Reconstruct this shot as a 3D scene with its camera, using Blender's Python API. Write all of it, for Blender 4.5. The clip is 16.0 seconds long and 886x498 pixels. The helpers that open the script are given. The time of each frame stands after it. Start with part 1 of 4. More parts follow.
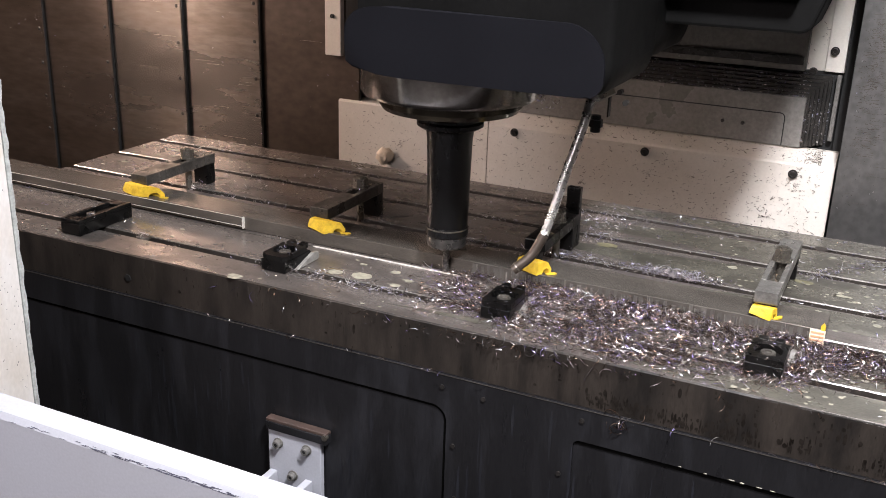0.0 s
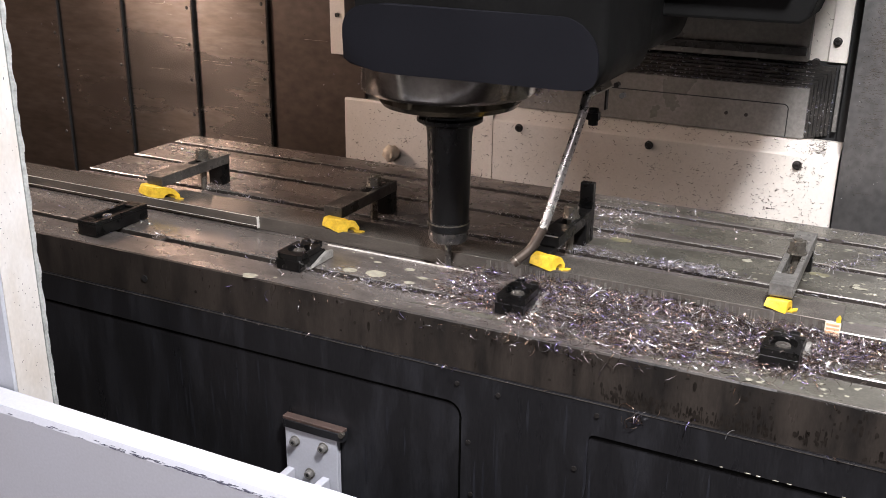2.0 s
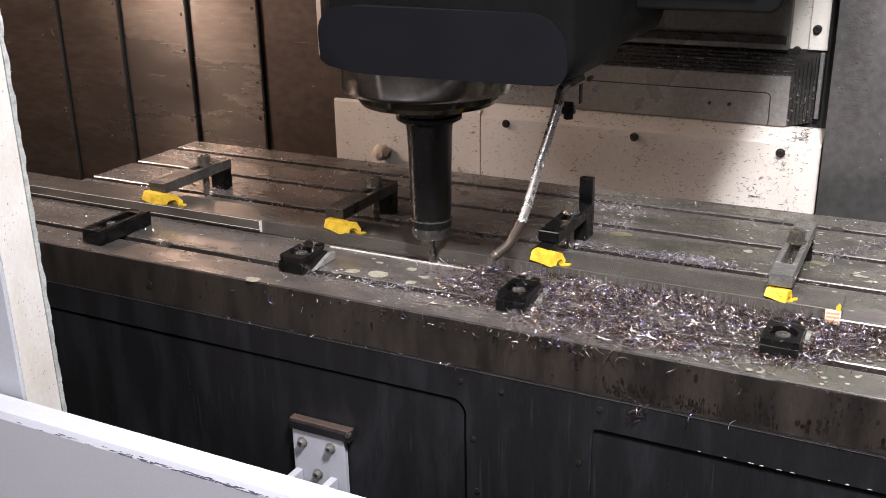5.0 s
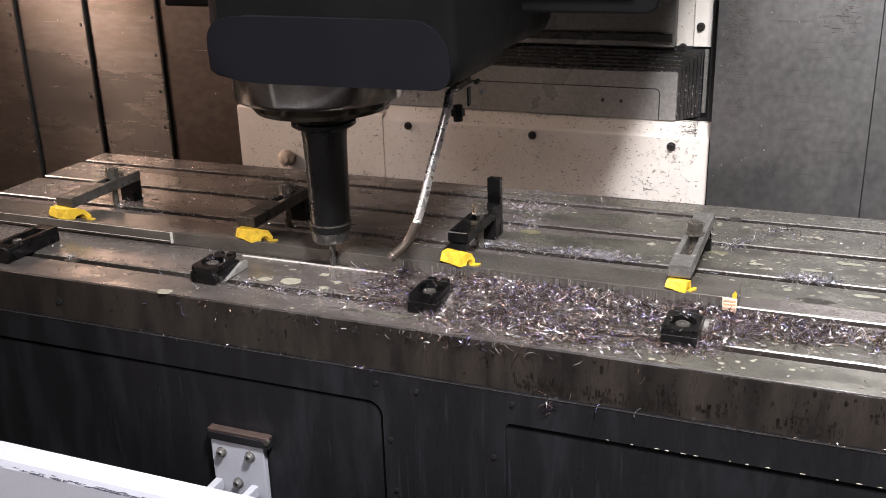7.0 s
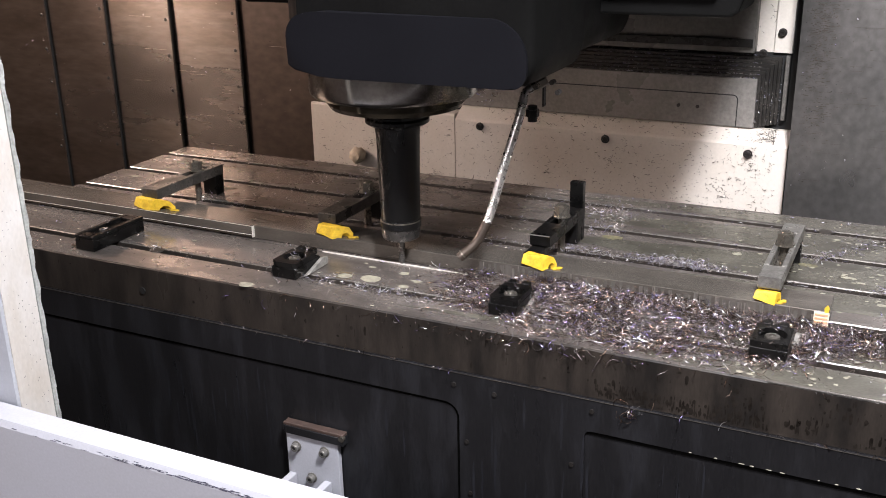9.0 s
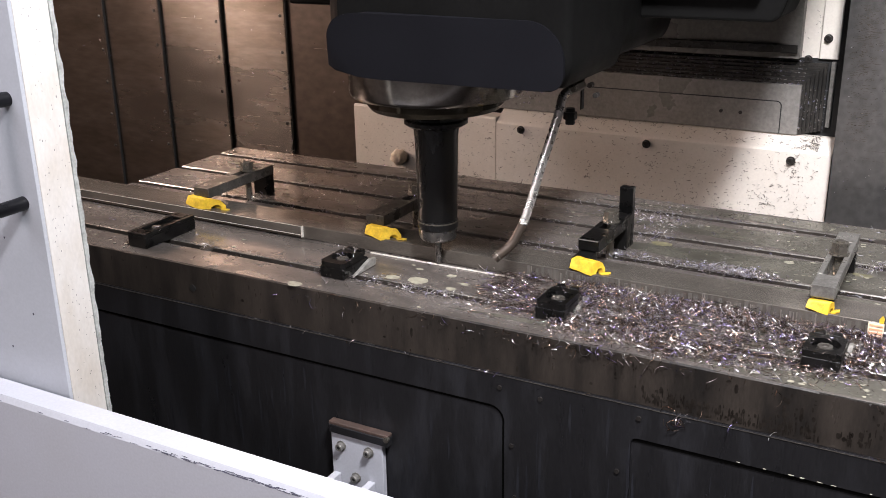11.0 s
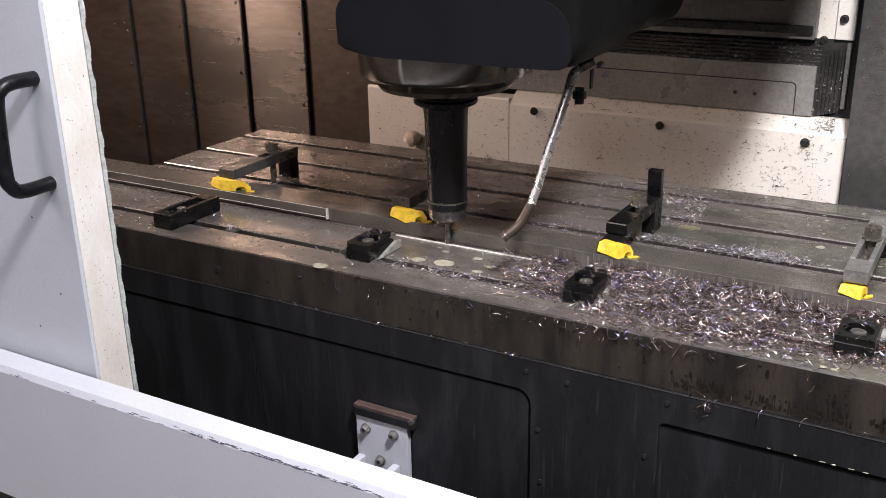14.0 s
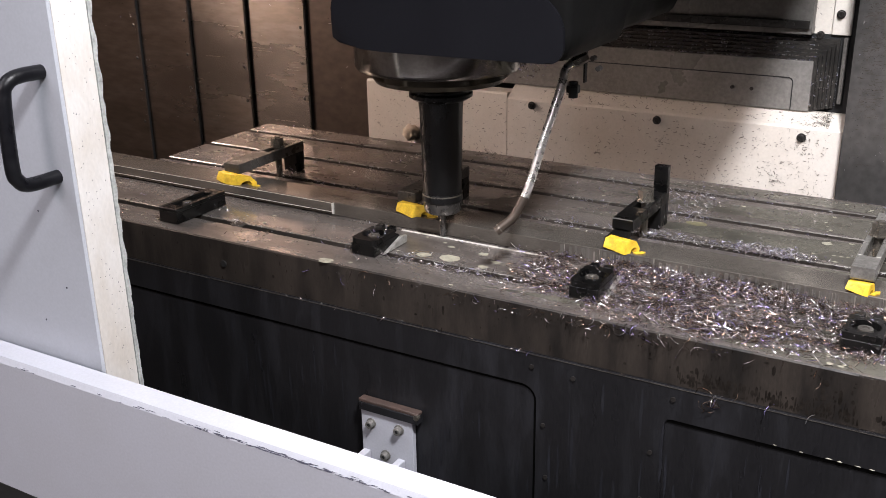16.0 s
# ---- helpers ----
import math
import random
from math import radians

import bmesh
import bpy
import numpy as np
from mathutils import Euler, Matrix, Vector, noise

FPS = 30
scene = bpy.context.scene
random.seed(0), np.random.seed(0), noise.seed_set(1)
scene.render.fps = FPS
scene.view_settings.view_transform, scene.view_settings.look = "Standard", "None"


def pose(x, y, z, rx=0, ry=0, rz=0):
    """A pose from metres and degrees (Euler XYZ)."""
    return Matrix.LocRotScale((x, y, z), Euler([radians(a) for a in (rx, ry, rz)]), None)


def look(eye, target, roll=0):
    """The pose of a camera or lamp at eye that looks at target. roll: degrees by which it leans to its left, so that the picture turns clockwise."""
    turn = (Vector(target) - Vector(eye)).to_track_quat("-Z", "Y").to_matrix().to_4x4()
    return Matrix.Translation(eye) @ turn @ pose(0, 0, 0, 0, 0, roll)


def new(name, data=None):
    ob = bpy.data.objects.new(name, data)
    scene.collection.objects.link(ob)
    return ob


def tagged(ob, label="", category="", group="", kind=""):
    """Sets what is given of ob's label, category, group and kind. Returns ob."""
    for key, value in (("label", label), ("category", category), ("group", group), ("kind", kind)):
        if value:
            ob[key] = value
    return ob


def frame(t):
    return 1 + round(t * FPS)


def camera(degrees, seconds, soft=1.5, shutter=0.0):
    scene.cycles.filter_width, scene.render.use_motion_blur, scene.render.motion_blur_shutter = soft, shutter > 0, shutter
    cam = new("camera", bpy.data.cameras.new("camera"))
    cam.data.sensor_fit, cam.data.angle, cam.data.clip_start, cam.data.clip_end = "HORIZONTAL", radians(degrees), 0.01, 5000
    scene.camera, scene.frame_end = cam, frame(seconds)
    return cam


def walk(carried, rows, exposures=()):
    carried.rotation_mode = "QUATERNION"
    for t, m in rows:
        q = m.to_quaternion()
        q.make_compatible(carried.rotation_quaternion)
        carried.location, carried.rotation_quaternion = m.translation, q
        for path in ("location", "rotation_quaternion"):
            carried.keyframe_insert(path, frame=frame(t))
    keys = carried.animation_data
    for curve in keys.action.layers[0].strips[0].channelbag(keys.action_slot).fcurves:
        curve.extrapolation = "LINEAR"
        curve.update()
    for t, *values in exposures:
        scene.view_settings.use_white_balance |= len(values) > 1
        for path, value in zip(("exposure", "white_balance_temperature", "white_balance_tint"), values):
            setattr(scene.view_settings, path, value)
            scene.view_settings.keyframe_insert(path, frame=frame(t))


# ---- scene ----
# ---- camera ----
cam = camera(48.0, 16.0, soft=0.55, shutter=0.4)
PATH = [
    (0, -0.0216, 0.0125, 1.4802, 70.097, -1.673, 25.894),
    (0.5, -0.0186, 0.0131, 1.4799, 70.115, -1.643, 26.258),
    (1, -0.0168, 0.0116, 1.4789, 70.125, -1.718, 26.550),
    (1.5, -0.0170, 0.0104, 1.4802, 70.046, -1.471, 26.683),
    (2, -0.0149, 0.0110, 1.4788, 70.018, -0.665, 26.590),
    (2.5, -0.0139, 0.0101, 1.4789, 69.923, -0.698, 26.745),
    (3, -0.0131, 0.0130, 1.4795, 69.741, -0.427, 26.729),
    (5.3, 0.0048, 0.0078, 1.4836, 69.916, 1.250, 26.163),
    (5.5, 0.0239, 0.0071, 1.4838, 69.960, 2.016, 24.262),
    (6, 0.0262, 0.0050, 1.4858, 69.487, 1.231, 21.394),
    (6.5, 0.0280, 0.0017, 1.4883, 69.322, 1.189, 21.991),
    (7, 0.0265, 0.0004, 1.4952, 69.756, 1.588, 21.744),
    (7.5, 0.0153, 0.0034, 1.4870, 70.158, 1.146, 23.503),
    (8, 0.0114, 0.0041, 1.4852, 70.116, 1.196, 24.337),
    (8.5, 0.0037, 0.0026, 1.4858, 70.054, 0.866, 25.295),
    (9, -0.0000, -0.0000, 1.4891, 70.032, 1.048, 25.898),
    (9.5, -0.0010, -0.0002, 1.4854, 70.178, 0.891, 26.794),
    (12, -0.0041, -0.0041, 1.4853, 70.395, 1.505, 29.289),
    (12.5, -0.0041, -0.0014, 1.4853, 70.338, 1.696, 29.499),
    (13, -0.0080, -0.0015, 1.4808, 70.142, 1.443, 29.586),
    (13.5, -0.0126, -0.0010, 1.4797, 69.825, 1.239, 29.707),
    (14, -0.0159, -0.0004, 1.4789, 69.538, 1.061, 29.839),
    (14.5, -0.0171, 0.0009, 1.4775, 69.286, 0.931, 29.973),
    (15, -0.0163, 0.0005, 1.4795, 69.214, 0.934, 30.054),
    (15.5, -0.0178, -0.0005, 1.4784, 69.313, 0.934, 30.076),
    (16, -0.0184, 0.0001, 1.4782, 69.265, 0.953, 30.156),
]
walk(cam, [(t, pose(x, y, z, rx, ry, rz)) for t, x, y, z, rx, ry, rz in PATH],
     exposures=[(0, 0.05), (3, 0.05), (6, 0.0), (9.5, 0.03), (12, -0.08), (16, -0.10)])

# ---- light ----
world = bpy.data.worlds.new("world")
world.use_nodes = True
scene.world = world
world.node_tree.nodes["Background"].inputs[0].default_value = (0.70, 0.82, 1.0, 1)
world.node_tree.nodes["Background"].inputs[1].default_value = 0.085
scene.view_settings.exposure = 0.0


def area_lamp(name, eye, target, watts, size, colour, spread=180):
    data = bpy.data.lights.new(name, "AREA")
    data.energy, data.size, data.color, data.spread = watts, size, colour, radians(spread)
    ob = new(name, data)
    ob.matrix_basis = look(eye, target)
    return ob


# work lamp over the door opening, warm lamp at the far left, shop lamp and an added fill over the aisle
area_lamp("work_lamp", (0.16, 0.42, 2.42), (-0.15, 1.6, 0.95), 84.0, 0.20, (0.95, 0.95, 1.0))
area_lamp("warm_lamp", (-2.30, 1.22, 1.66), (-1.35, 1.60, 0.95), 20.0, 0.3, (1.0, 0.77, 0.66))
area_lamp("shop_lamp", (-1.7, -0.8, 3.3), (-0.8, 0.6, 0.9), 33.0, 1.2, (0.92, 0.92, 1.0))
# wide soft fill added from behind the camera; no fixture is known there
area_lamp("aisle_fill", (-0.7, -3.9, 3.75), (-0.6, 1.2, 1.0), 170.0, 1.6, (1.0, 0.89, 0.91))

# ---- materials ----


def material(name, base, rough=0.5, metal=0.0, spots=None, amount=0.5, scale=6.0, stretch=(1, 1, 1), grain=120.0, bump=0.15, vary=0.25, rough_vary=0.15, by_island=None, edge=0.5, spec=0.5, brushed=0.0):
    """A surface in two scales: broad patches towards the colour spots, and fine grain in colour, gloss and relief."""
    m = bpy.data.materials.new(name)
    m.use_nodes = True
    n, links = m.node_tree.nodes, m.node_tree.links
    b = n["Principled BSDF"]
    b.inputs["Metallic"].default_value = metal
    b.inputs["Specular IOR Level"].default_value = spec
    if brushed:
        tan = n.new("ShaderNodeTangent")
        tan.direction_type, tan.axis = "RADIAL", "Z"
        links.new(tan.outputs[0], b.inputs["Tangent"])
        b.inputs["Anisotropic"].default_value, b.inputs["Anisotropic Rotation"].default_value = brushed, 0.25
    tc = n.new("ShaderNodeTexCoord")
    mp = n.new("ShaderNodeMapping")
    mp.inputs["Scale"].default_value = stretch
    links.new(tc.outputs["Object"], mp.inputs["Vector"])
    big = n.new("ShaderNodeTexNoise")
    big.inputs["Scale"].default_value, big.inputs["Detail"].default_value, big.inputs["Roughness"].default_value = scale, 5, 0.6
    links.new(mp.outputs[0], big.inputs["Vector"])
    ramp = n.new("ShaderNodeMapRange")
    ramp.inputs["From Min"].default_value, ramp.inputs["From Max"].default_value = edge - 0.12, edge + 0.15
    ramp.inputs["To Max"].default_value = amount
    links.new(big.outputs["Fac"], ramp.inputs["Value"])
    fine = n.new("ShaderNodeTexNoise")
    fine.inputs["Scale"].default_value, fine.inputs["Detail"].default_value = grain, 3
    links.new(mp.outputs[0], fine.inputs["Vector"])
    mix = n.new("ShaderNodeMix")
    mix.data_type = "RGBA"
    mix.inputs[6].default_value = (*base, 1)
    mix.inputs[7].default_value = (*(spots or [c * 0.6 for c in base]), 1)
    links.new(ramp.outputs[0], mix.inputs[0])
    val = n.new("ShaderNodeMapRange")
    val.inputs["From Min"].default_value, val.inputs["From Max"].default_value = 0.25, 0.75
    val.inputs["To Min"].default_value, val.inputs["To Max"].default_value = 1 - vary, 1 + vary
    links.new(fine.outputs["Fac"], val.inputs["Value"])
    hsv = n.new("ShaderNodeHueSaturation")
    links.new(mix.outputs[2], hsv.inputs["Color"])
    links.new(val.outputs[0], hsv.inputs["Value"])
    out = hsv.outputs["Color"]
    if by_island:
        geo = n.new("ShaderNodeNewGeometry")
        cr = n.new("ShaderNodeValToRGB")
        cr.color_ramp.interpolation = "CONSTANT"
        while len(cr.color_ramp.elements) < len(by_island):
            cr.color_ramp.elements.new(0.5)
        for i, c in enumerate(by_island):
            cr.color_ramp.elements[i].position = i / len(by_island)
            cr.color_ramp.elements[i].color = (*c, 1)
        links.new(geo.outputs["Random Per Island"], cr.inputs[0])
        out = cr.outputs["Color"]
    links.new(out, b.inputs["Base Color"])
    rr = n.new("ShaderNodeMapRange")
    rr.inputs["To Min"].default_value, rr.inputs["To Max"].default_value = max(0.03, rough - rough_vary), min(1, rough + rough_vary)
    rr.inputs["From Min"].default_value, rr.inputs["From Max"].default_value = 0.3, 0.7
    links.new(big.outputs["Fac"], rr.inputs["Value"])
    links.new(rr.outputs[0], b.inputs["Roughness"])
    if bump:
        bm_ = n.new("ShaderNodeBump")
        bm_.inputs["Strength"].default_value, bm_.inputs["Distance"].default_value = bump, 0.001
        links.new(fine.outputs["Fac"], bm_.inputs["Height"])
        links.new(bm_.outputs[0], b.inputs["Normal"])
    return m


M_TABLE = material("ground_cast_iron", (0.262, 0.234, 0.214), 0.27, 0.6, (0.122, 0.107, 0.097), 0.9, 8, (1, 2.0, 1), 260, 0.10, 0.25, 0.15)
M_TABLE_FRONT = material("dark_brown_cast_iron", (0.035, 0.0288, 0.0243), 0.40, 0.1, (0.009, 0.0076, 0.0068), 0.95, 9, (2.6, 1, 0.7), 160, 0.12, 0.15, spec=0.3)
M_CASTING = material("black_painted_casting", (0.0115, 0.0112, 0.0122), 0.38, 0.0, (0.024, 0.0245, 0.029), 0.6, 9, (3, 1, 0.6), 140, 0.12, 0.2, 0.12, spec=0.33, edge=0.6)
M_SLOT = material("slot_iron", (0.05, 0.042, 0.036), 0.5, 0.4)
M_BAR = material("machined_bar", (0.17, 0.152, 0.132), 0.2, 0.55, (0.095, 0.084, 0.072), 0.85, 9, (1, 3, 3), 260, 0.08, 0.2, 0.1)
M_BAR_CUT = material("fresh_cut_aluminium", (0.27, 0.25, 0.225), 0.26, 0.7, (0.17, 0.155, 0.14), 0.8, 60, (1.2, 0.1, 0.05), 300, 0.1, 0.2, 0.1)
M_BRIGHT = material("bright_edge", (0.80, 0.77, 0.71), 0.35, 0.3, (0.55, 0.50, 0.44), 0.6, 50, (1, 1, 1))
M_BLACK_STEEL = material("black_oxide_steel", (0.0022, 0.0022, 0.0022), 0.34, 0.0, (0.0065, 0.006, 0.0058), 0.7, 40, (1, 1, 1), 300, 0.25, 0.3, spec=0.24)
M_STEEL = material("worn_clamp_steel", (0.11, 0.10, 0.088), 0.34, 0.5, (0.045, 0.04, 0.036), 0.8, 30, (1, 1, 1), 300, 0.2, 0.25)
M_LIGHT_STEEL = material("bare_clamp_steel", (0.27, 0.26, 0.24), 0.36, 0.6, (0.15, 0.14, 0.13), 0.7, 40, (1, 1, 1), 300, 0.2, 0.25)
M_JAW = material("bare_aluminium", (0.36, 0.345, 0.32), 0.45, 0.4, (0.20, 0.19, 0.17), 0.7, 70)
M_NUT = material("nut_steel", (0.22, 0.20, 0.17), 0.3, 0.8, None, 0.5, 80)
M_YELLOW = material("yellow_plastic", (0.74, 0.50, 0.04), 0.42, 0.0, (0.46, 0.27, 0.02), 0.75, 90, (1, 1, 1), 260, 0.5, 0.12)
M_CREAM = material("cream_enamel", (0.68, 0.635, 0.58), 0.36, 0.0, (0.57, 0.505, 0.43), 0.5, 6, (1, 1, 1), 250, 0.05, 0.05, 0.08)
M_WHITE = material("white_enamel", (0.44, 0.445, 0.49), 0.35, 0.0, (0.42, 0.42, 0.45), 0.5, 8, (1, 1, 1), 300, 0.06, 0.05, 0.08)
M_DOOR = material("grey_white_enamel", (0.42, 0.435, 0.475), 0.4, 0.0, (0.36, 0.37, 0.40), 0.6, 5, (1, 1, 1), 300, 0.06, 0.04, 0.08)
M_DOOR_EDGE = material("stained_white_enamel", (0.66, 0.625, 0.595), 0.4, 0.0, (0.50, 0.43, 0.355), 0.6, 14, (1, 1, 0.5), 260, 0.1, 0.06, 0.1, edge=0.56)
M_SEAL = material("pale_grey_seal", (0.44, 0.45, 0.43), 0.7, 0.0, (0.24, 0.245, 0.23), 0.8, 60, (1, 1, 1), 300, 0.6, 0.2)
M_SLAT = material("oily_cover_steel", (0.150, 0.120, 0.102), 0.33, 0.9, (0.075, 0.056, 0.043), 0.95, 4, (0.35, 1, 1.3), 60, 0.12, 0.2, 0.10, brushed=0.92)
M_SLAT_GREY = material("streaked_cover_steel", (0.172, 0.146, 0.127), 0.31, 0.9, (0.085, 0.065, 0.050), 0.95, 5, (0.4, 1, 1.6), 60, 0.12, 0.2, 0.10, brushed=0.92)
M_SLAT_R = material("scuffed_cover_steel", (0.108, 0.106, 0.103), 0.34, 0.8, (0.075, 0.071, 0.067), 0.8, 4.5, (0.8, 1, 0.7), 90, 0.12, 0.22, 0.10, brushed=0.75)
M_SLAT_OILY = material("brown_oily_cover_steel", (0.105, 0.080, 0.065), 0.40, 0.75, (0.055, 0.040, 0.031), 0.95, 4, (0.6, 1, 1.0), 60, 0.12, 0.2, 0.10, brushed=0.5)
M_RUB = material("bright_rub_marks", (0.42, 0.37, 0.32), 0.35, 0.8, (0.2, 0.17, 0.14), 0.8, 40)
M_SCUFF = material("scuff_marks", (0.045, 0.034, 0.026), 0.6, 0.1)
M_HEAD = material("black_blue_enamel", (0.0040, 0.0040, 0.0054), 0.62, 0.0, (0.0052, 0.0052, 0.0070), 0.6, 7, (1, 1, 1), 200, 0.05, 0.12, 0.08, spec=0.09)
M_HEAD_SIDE = material("black_enamel", (0.0047, 0.0046, 0.0045), 0.55, 0.0, (0.0068, 0.0067, 0.0065), 0.6, 7, (1, 1, 1), 200, 0.06, 0.2, spec=0.05)
M_NOSE = material("ground_spindle_steel", (0.27, 0.256, 0.24), 0.20, 0.95, (0.07, 0.05, 0.034), 0.95, 8, (1, 1, 1.0), 200, 0.05, 0.15, 0.09, edge=0.54, brushed=0.45)
M_NOSE_RING = material("olive_spindle_ring", (0.085, 0.078, 0.060), 0.16, 0.9, (0.035, 0.026, 0.018), 0.9, 12, (1, 1, 1), 200, 0.05, 0.15, 0.06)
M_HOLDER = material("black_tool_holder", (0.006, 0.006, 0.0064), 0.28, 0.0, (0.008, 0.0075, 0.007), 0.6, 18, (1, 1, 0.3), 200, 0.05, 0.2, 0.08, spec=0.3)
M_CARBIDE = material("carbide", (0.12, 0.115, 0.11), 0.3, 0.8, None, 0.4, 90)
M_BRAID = material("braided_steel", (0.52, 0.505, 0.49), 0.30, 0.95, (0.34, 0.32, 0.30), 0.5, 120, (1, 1, 1), 500, 0.0, 0.1)
M_HOSE_END = material("shaded_brown_hose", (0.085, 0.066, 0.052), 0.4, 0.5, (0.035, 0.026, 0.02), 0.9, 60)
# bright metal for painted rim highlights, and for the dull burr line
M_EDGE = material("highlight_rim_and_burr", (0.25, 0.237, 0.217), 0.30, 0.7, (0.11, 0.102, 0.09), 0.85, 22)
M_FILM = material("dried_coolant_film", (0.150, 0.142, 0.116), 0.26, 0.4, (0.078, 0.073, 0.060), 0.9, 14, (1, 1.6, 1), 240, 0.10, 0.2, 0.12)
M_COVER = material("way_cover_steel", (0.26, 0.245, 0.228), 0.36, 0.25, (0.165, 0.154, 0.142), 0.8, 5, (1, 1, 1), 160, 0.1, 0.2)
# darker tone of the cover steel, for the upper plate
M_COVER_UP = material("darker_plate_steel", (0.20, 0.188, 0.173), 0.36, 0.25, (0.11, 0.102, 0.093), 0.8, 5, (1, 1, 1), 160, 0.1, 0.2)
# cover steel darkened to hold the shade between the steps
M_COVER_DARK = material("shade_dark_cover_steel", (0.05, 0.046, 0.042), 0.28, 0.3, (0.012, 0.011, 0.010), 0.9, 30, (1, 1, 1), 160, 0.2, 0.2)
# black for rubber parts, and for shade in gaps, bolt sockets and slat seams
M_RUBBER_SHADE = material("black_rubber_and_shade", (0.012, 0.012, 0.012), 0.6)
M_BOLT = material("dark_bolt_steel", (0.05, 0.045, 0.042), 0.35, 0.6)
M_CHIP = material("curled_chips", (0.5, 0.5, 0.5), 0.22, 0.9, bump=0, rough_vary=0.1, by_island=[(0.52, 0.48, 0.47), (0.11, 0.075, 0.055), (0.34, 0.29, 0.29), (0.05, 0.036, 0.028), (0.88, 0.86, 0.88), (0.30, 0.26, 0.50), (0.09, 0.06, 0.045), (0.38, 0.28, 0.21), (0.15, 0.095, 0.07)])
M_CHIP_LIGHT = material("bright_small_chips", (0.5, 0.5, 0.5), 0.26, 0.75, bump=0, by_island=[(0.55, 0.54, 0.60), (0.20, 0.17, 0.15), (0.70, 0.68, 0.70), (0.32, 0.30, 0.44), (0.12, 0.10, 0.09), (0.42, 0.38, 0.36)])
M_CHIP_DARK = material("dull_chips", (0.10, 0.09, 0.075), 0.5, 0.5, bump=0, by_island=[(0.10, 0.085, 0.07), (0.17, 0.15, 0.13), (0.06, 0.05, 0.045), (0.26, 0.24, 0.22)])
M_STAIN = material("dried_coolant", (0.34, 0.32, 0.25), 0.45, 0.05, (0.20, 0.19, 0.15), 0.8, 90, (1, 1, 1), 400, 0.1, 0.15)
M_YSTAIN = material("yellowish_dried_coolant", (0.19, 0.175, 0.10), 0.45, 0.1, (0.11, 0.10, 0.07), 0.8, 80)
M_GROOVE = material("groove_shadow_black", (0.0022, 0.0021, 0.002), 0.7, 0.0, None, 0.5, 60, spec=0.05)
M_HANDLE = material("black_handle_plastic", (0.0045, 0.0045, 0.006), 0.38, 0.0, None, 0.5, 60, spec=0.3)
M_OIL = material("dark_oil", (0.0080, 0.0064, 0.0052), 0.42, 0.0, (0.020, 0.016, 0.013), 0.9, 60, spec=0.22)
M_DRIP = material("dried_drips", (0.0185, 0.019, 0.023), 0.42, 0.0, (0.012, 0.012, 0.014), 0.9, 45, (1, 1, 0.4), spec=0.33)
M_LIT_BROWN = material("brown_lit_bar_edge", (0.09, 0.06, 0.05), 0.5, 0.2, (0.05, 0.035, 0.03), 0.8, 30)
M_SUMP = material("oily_sheet_steel", (0.016, 0.015, 0.015), 0.5, 0.0, None, 0.6, 4)
M_SIDE = material("brown_reflecting_side_sheet", (0.16, 0.125, 0.10), 0.4, 0.3, (0.09, 0.07, 0.055), 0.8, 3)
M_SHOP = material("shop_wall_paint", (0.45, 0.46, 0.47), 0.8, 0.0, None, 0.3, 2)
M_FLOOR = material("shop_concrete", (0.22, 0.21, 0.20), 0.6, 0.0, (0.14, 0.135, 0.13), 0.7, 2)
M_ORANGE = material("orange_print", (0.72, 0.36, 0.20), 0.6)
M_LABEL = material("cream_label", (0.78, 0.66, 0.50), 0.55)
M_LUMP = material("cream_sealant", (0.60, 0.52, 0.42), 0.8, 0.0, (0.45, 0.36, 0.26), 0.7, 60, (1, 1, 1), 200, 0.5, 0.1)
M_PRIMER = material("bare_dark_primer", (0.06, 0.06, 0.085), 0.6)

# ---- shapes ----


def link_mesh(name, bm, mat, parent=None, smooth=False):
    me = bpy.data.meshes.new(name)
    bmesh.ops.recalc_face_normals(bm, faces=bm.faces[:])
    bm.to_mesh(me)
    bm.free()
    me.materials.append(mat)
    if smooth:
        me.shade_smooth()
        me.set_sharp_from_angle(angle=radians(smooth if smooth is not True else 40))
    ob = new(name, me)
    ob.parent = parent
    return ob


def part(name, bm, mat, parent, label="", smooth=False):
    return tagged(link_mesh(name, bm, mat, parent, smooth), label=label)


def thing(name, label, category, group="", kind="", at=(0, 0, 0)):
    ob = tagged(new(name), label, category, group, kind)
    ob.location = at
    ob.empty_display_size = 0.05
    return ob


def box(x0, x1, y0, y1, z0, z1, bevel=0.0, seg=2, bm=None):
    bm = bm or bmesh.new()
    geo = bmesh.ops.create_cube(bm, size=1.0, matrix=Matrix.Translation(((x0 + x1) / 2, (y0 + y1) / 2, (z0 + z1) / 2)) @ Matrix.Diagonal((x1 - x0, y1 - y0, z1 - z0, 1)))
    if bevel:
        edges = list({e for v in geo["verts"] for e in v.link_edges})
        bmesh.ops.bevel(bm, geom=edges, offset=bevel, segments=seg, affect="EDGES", profile=0.5)
    return bm


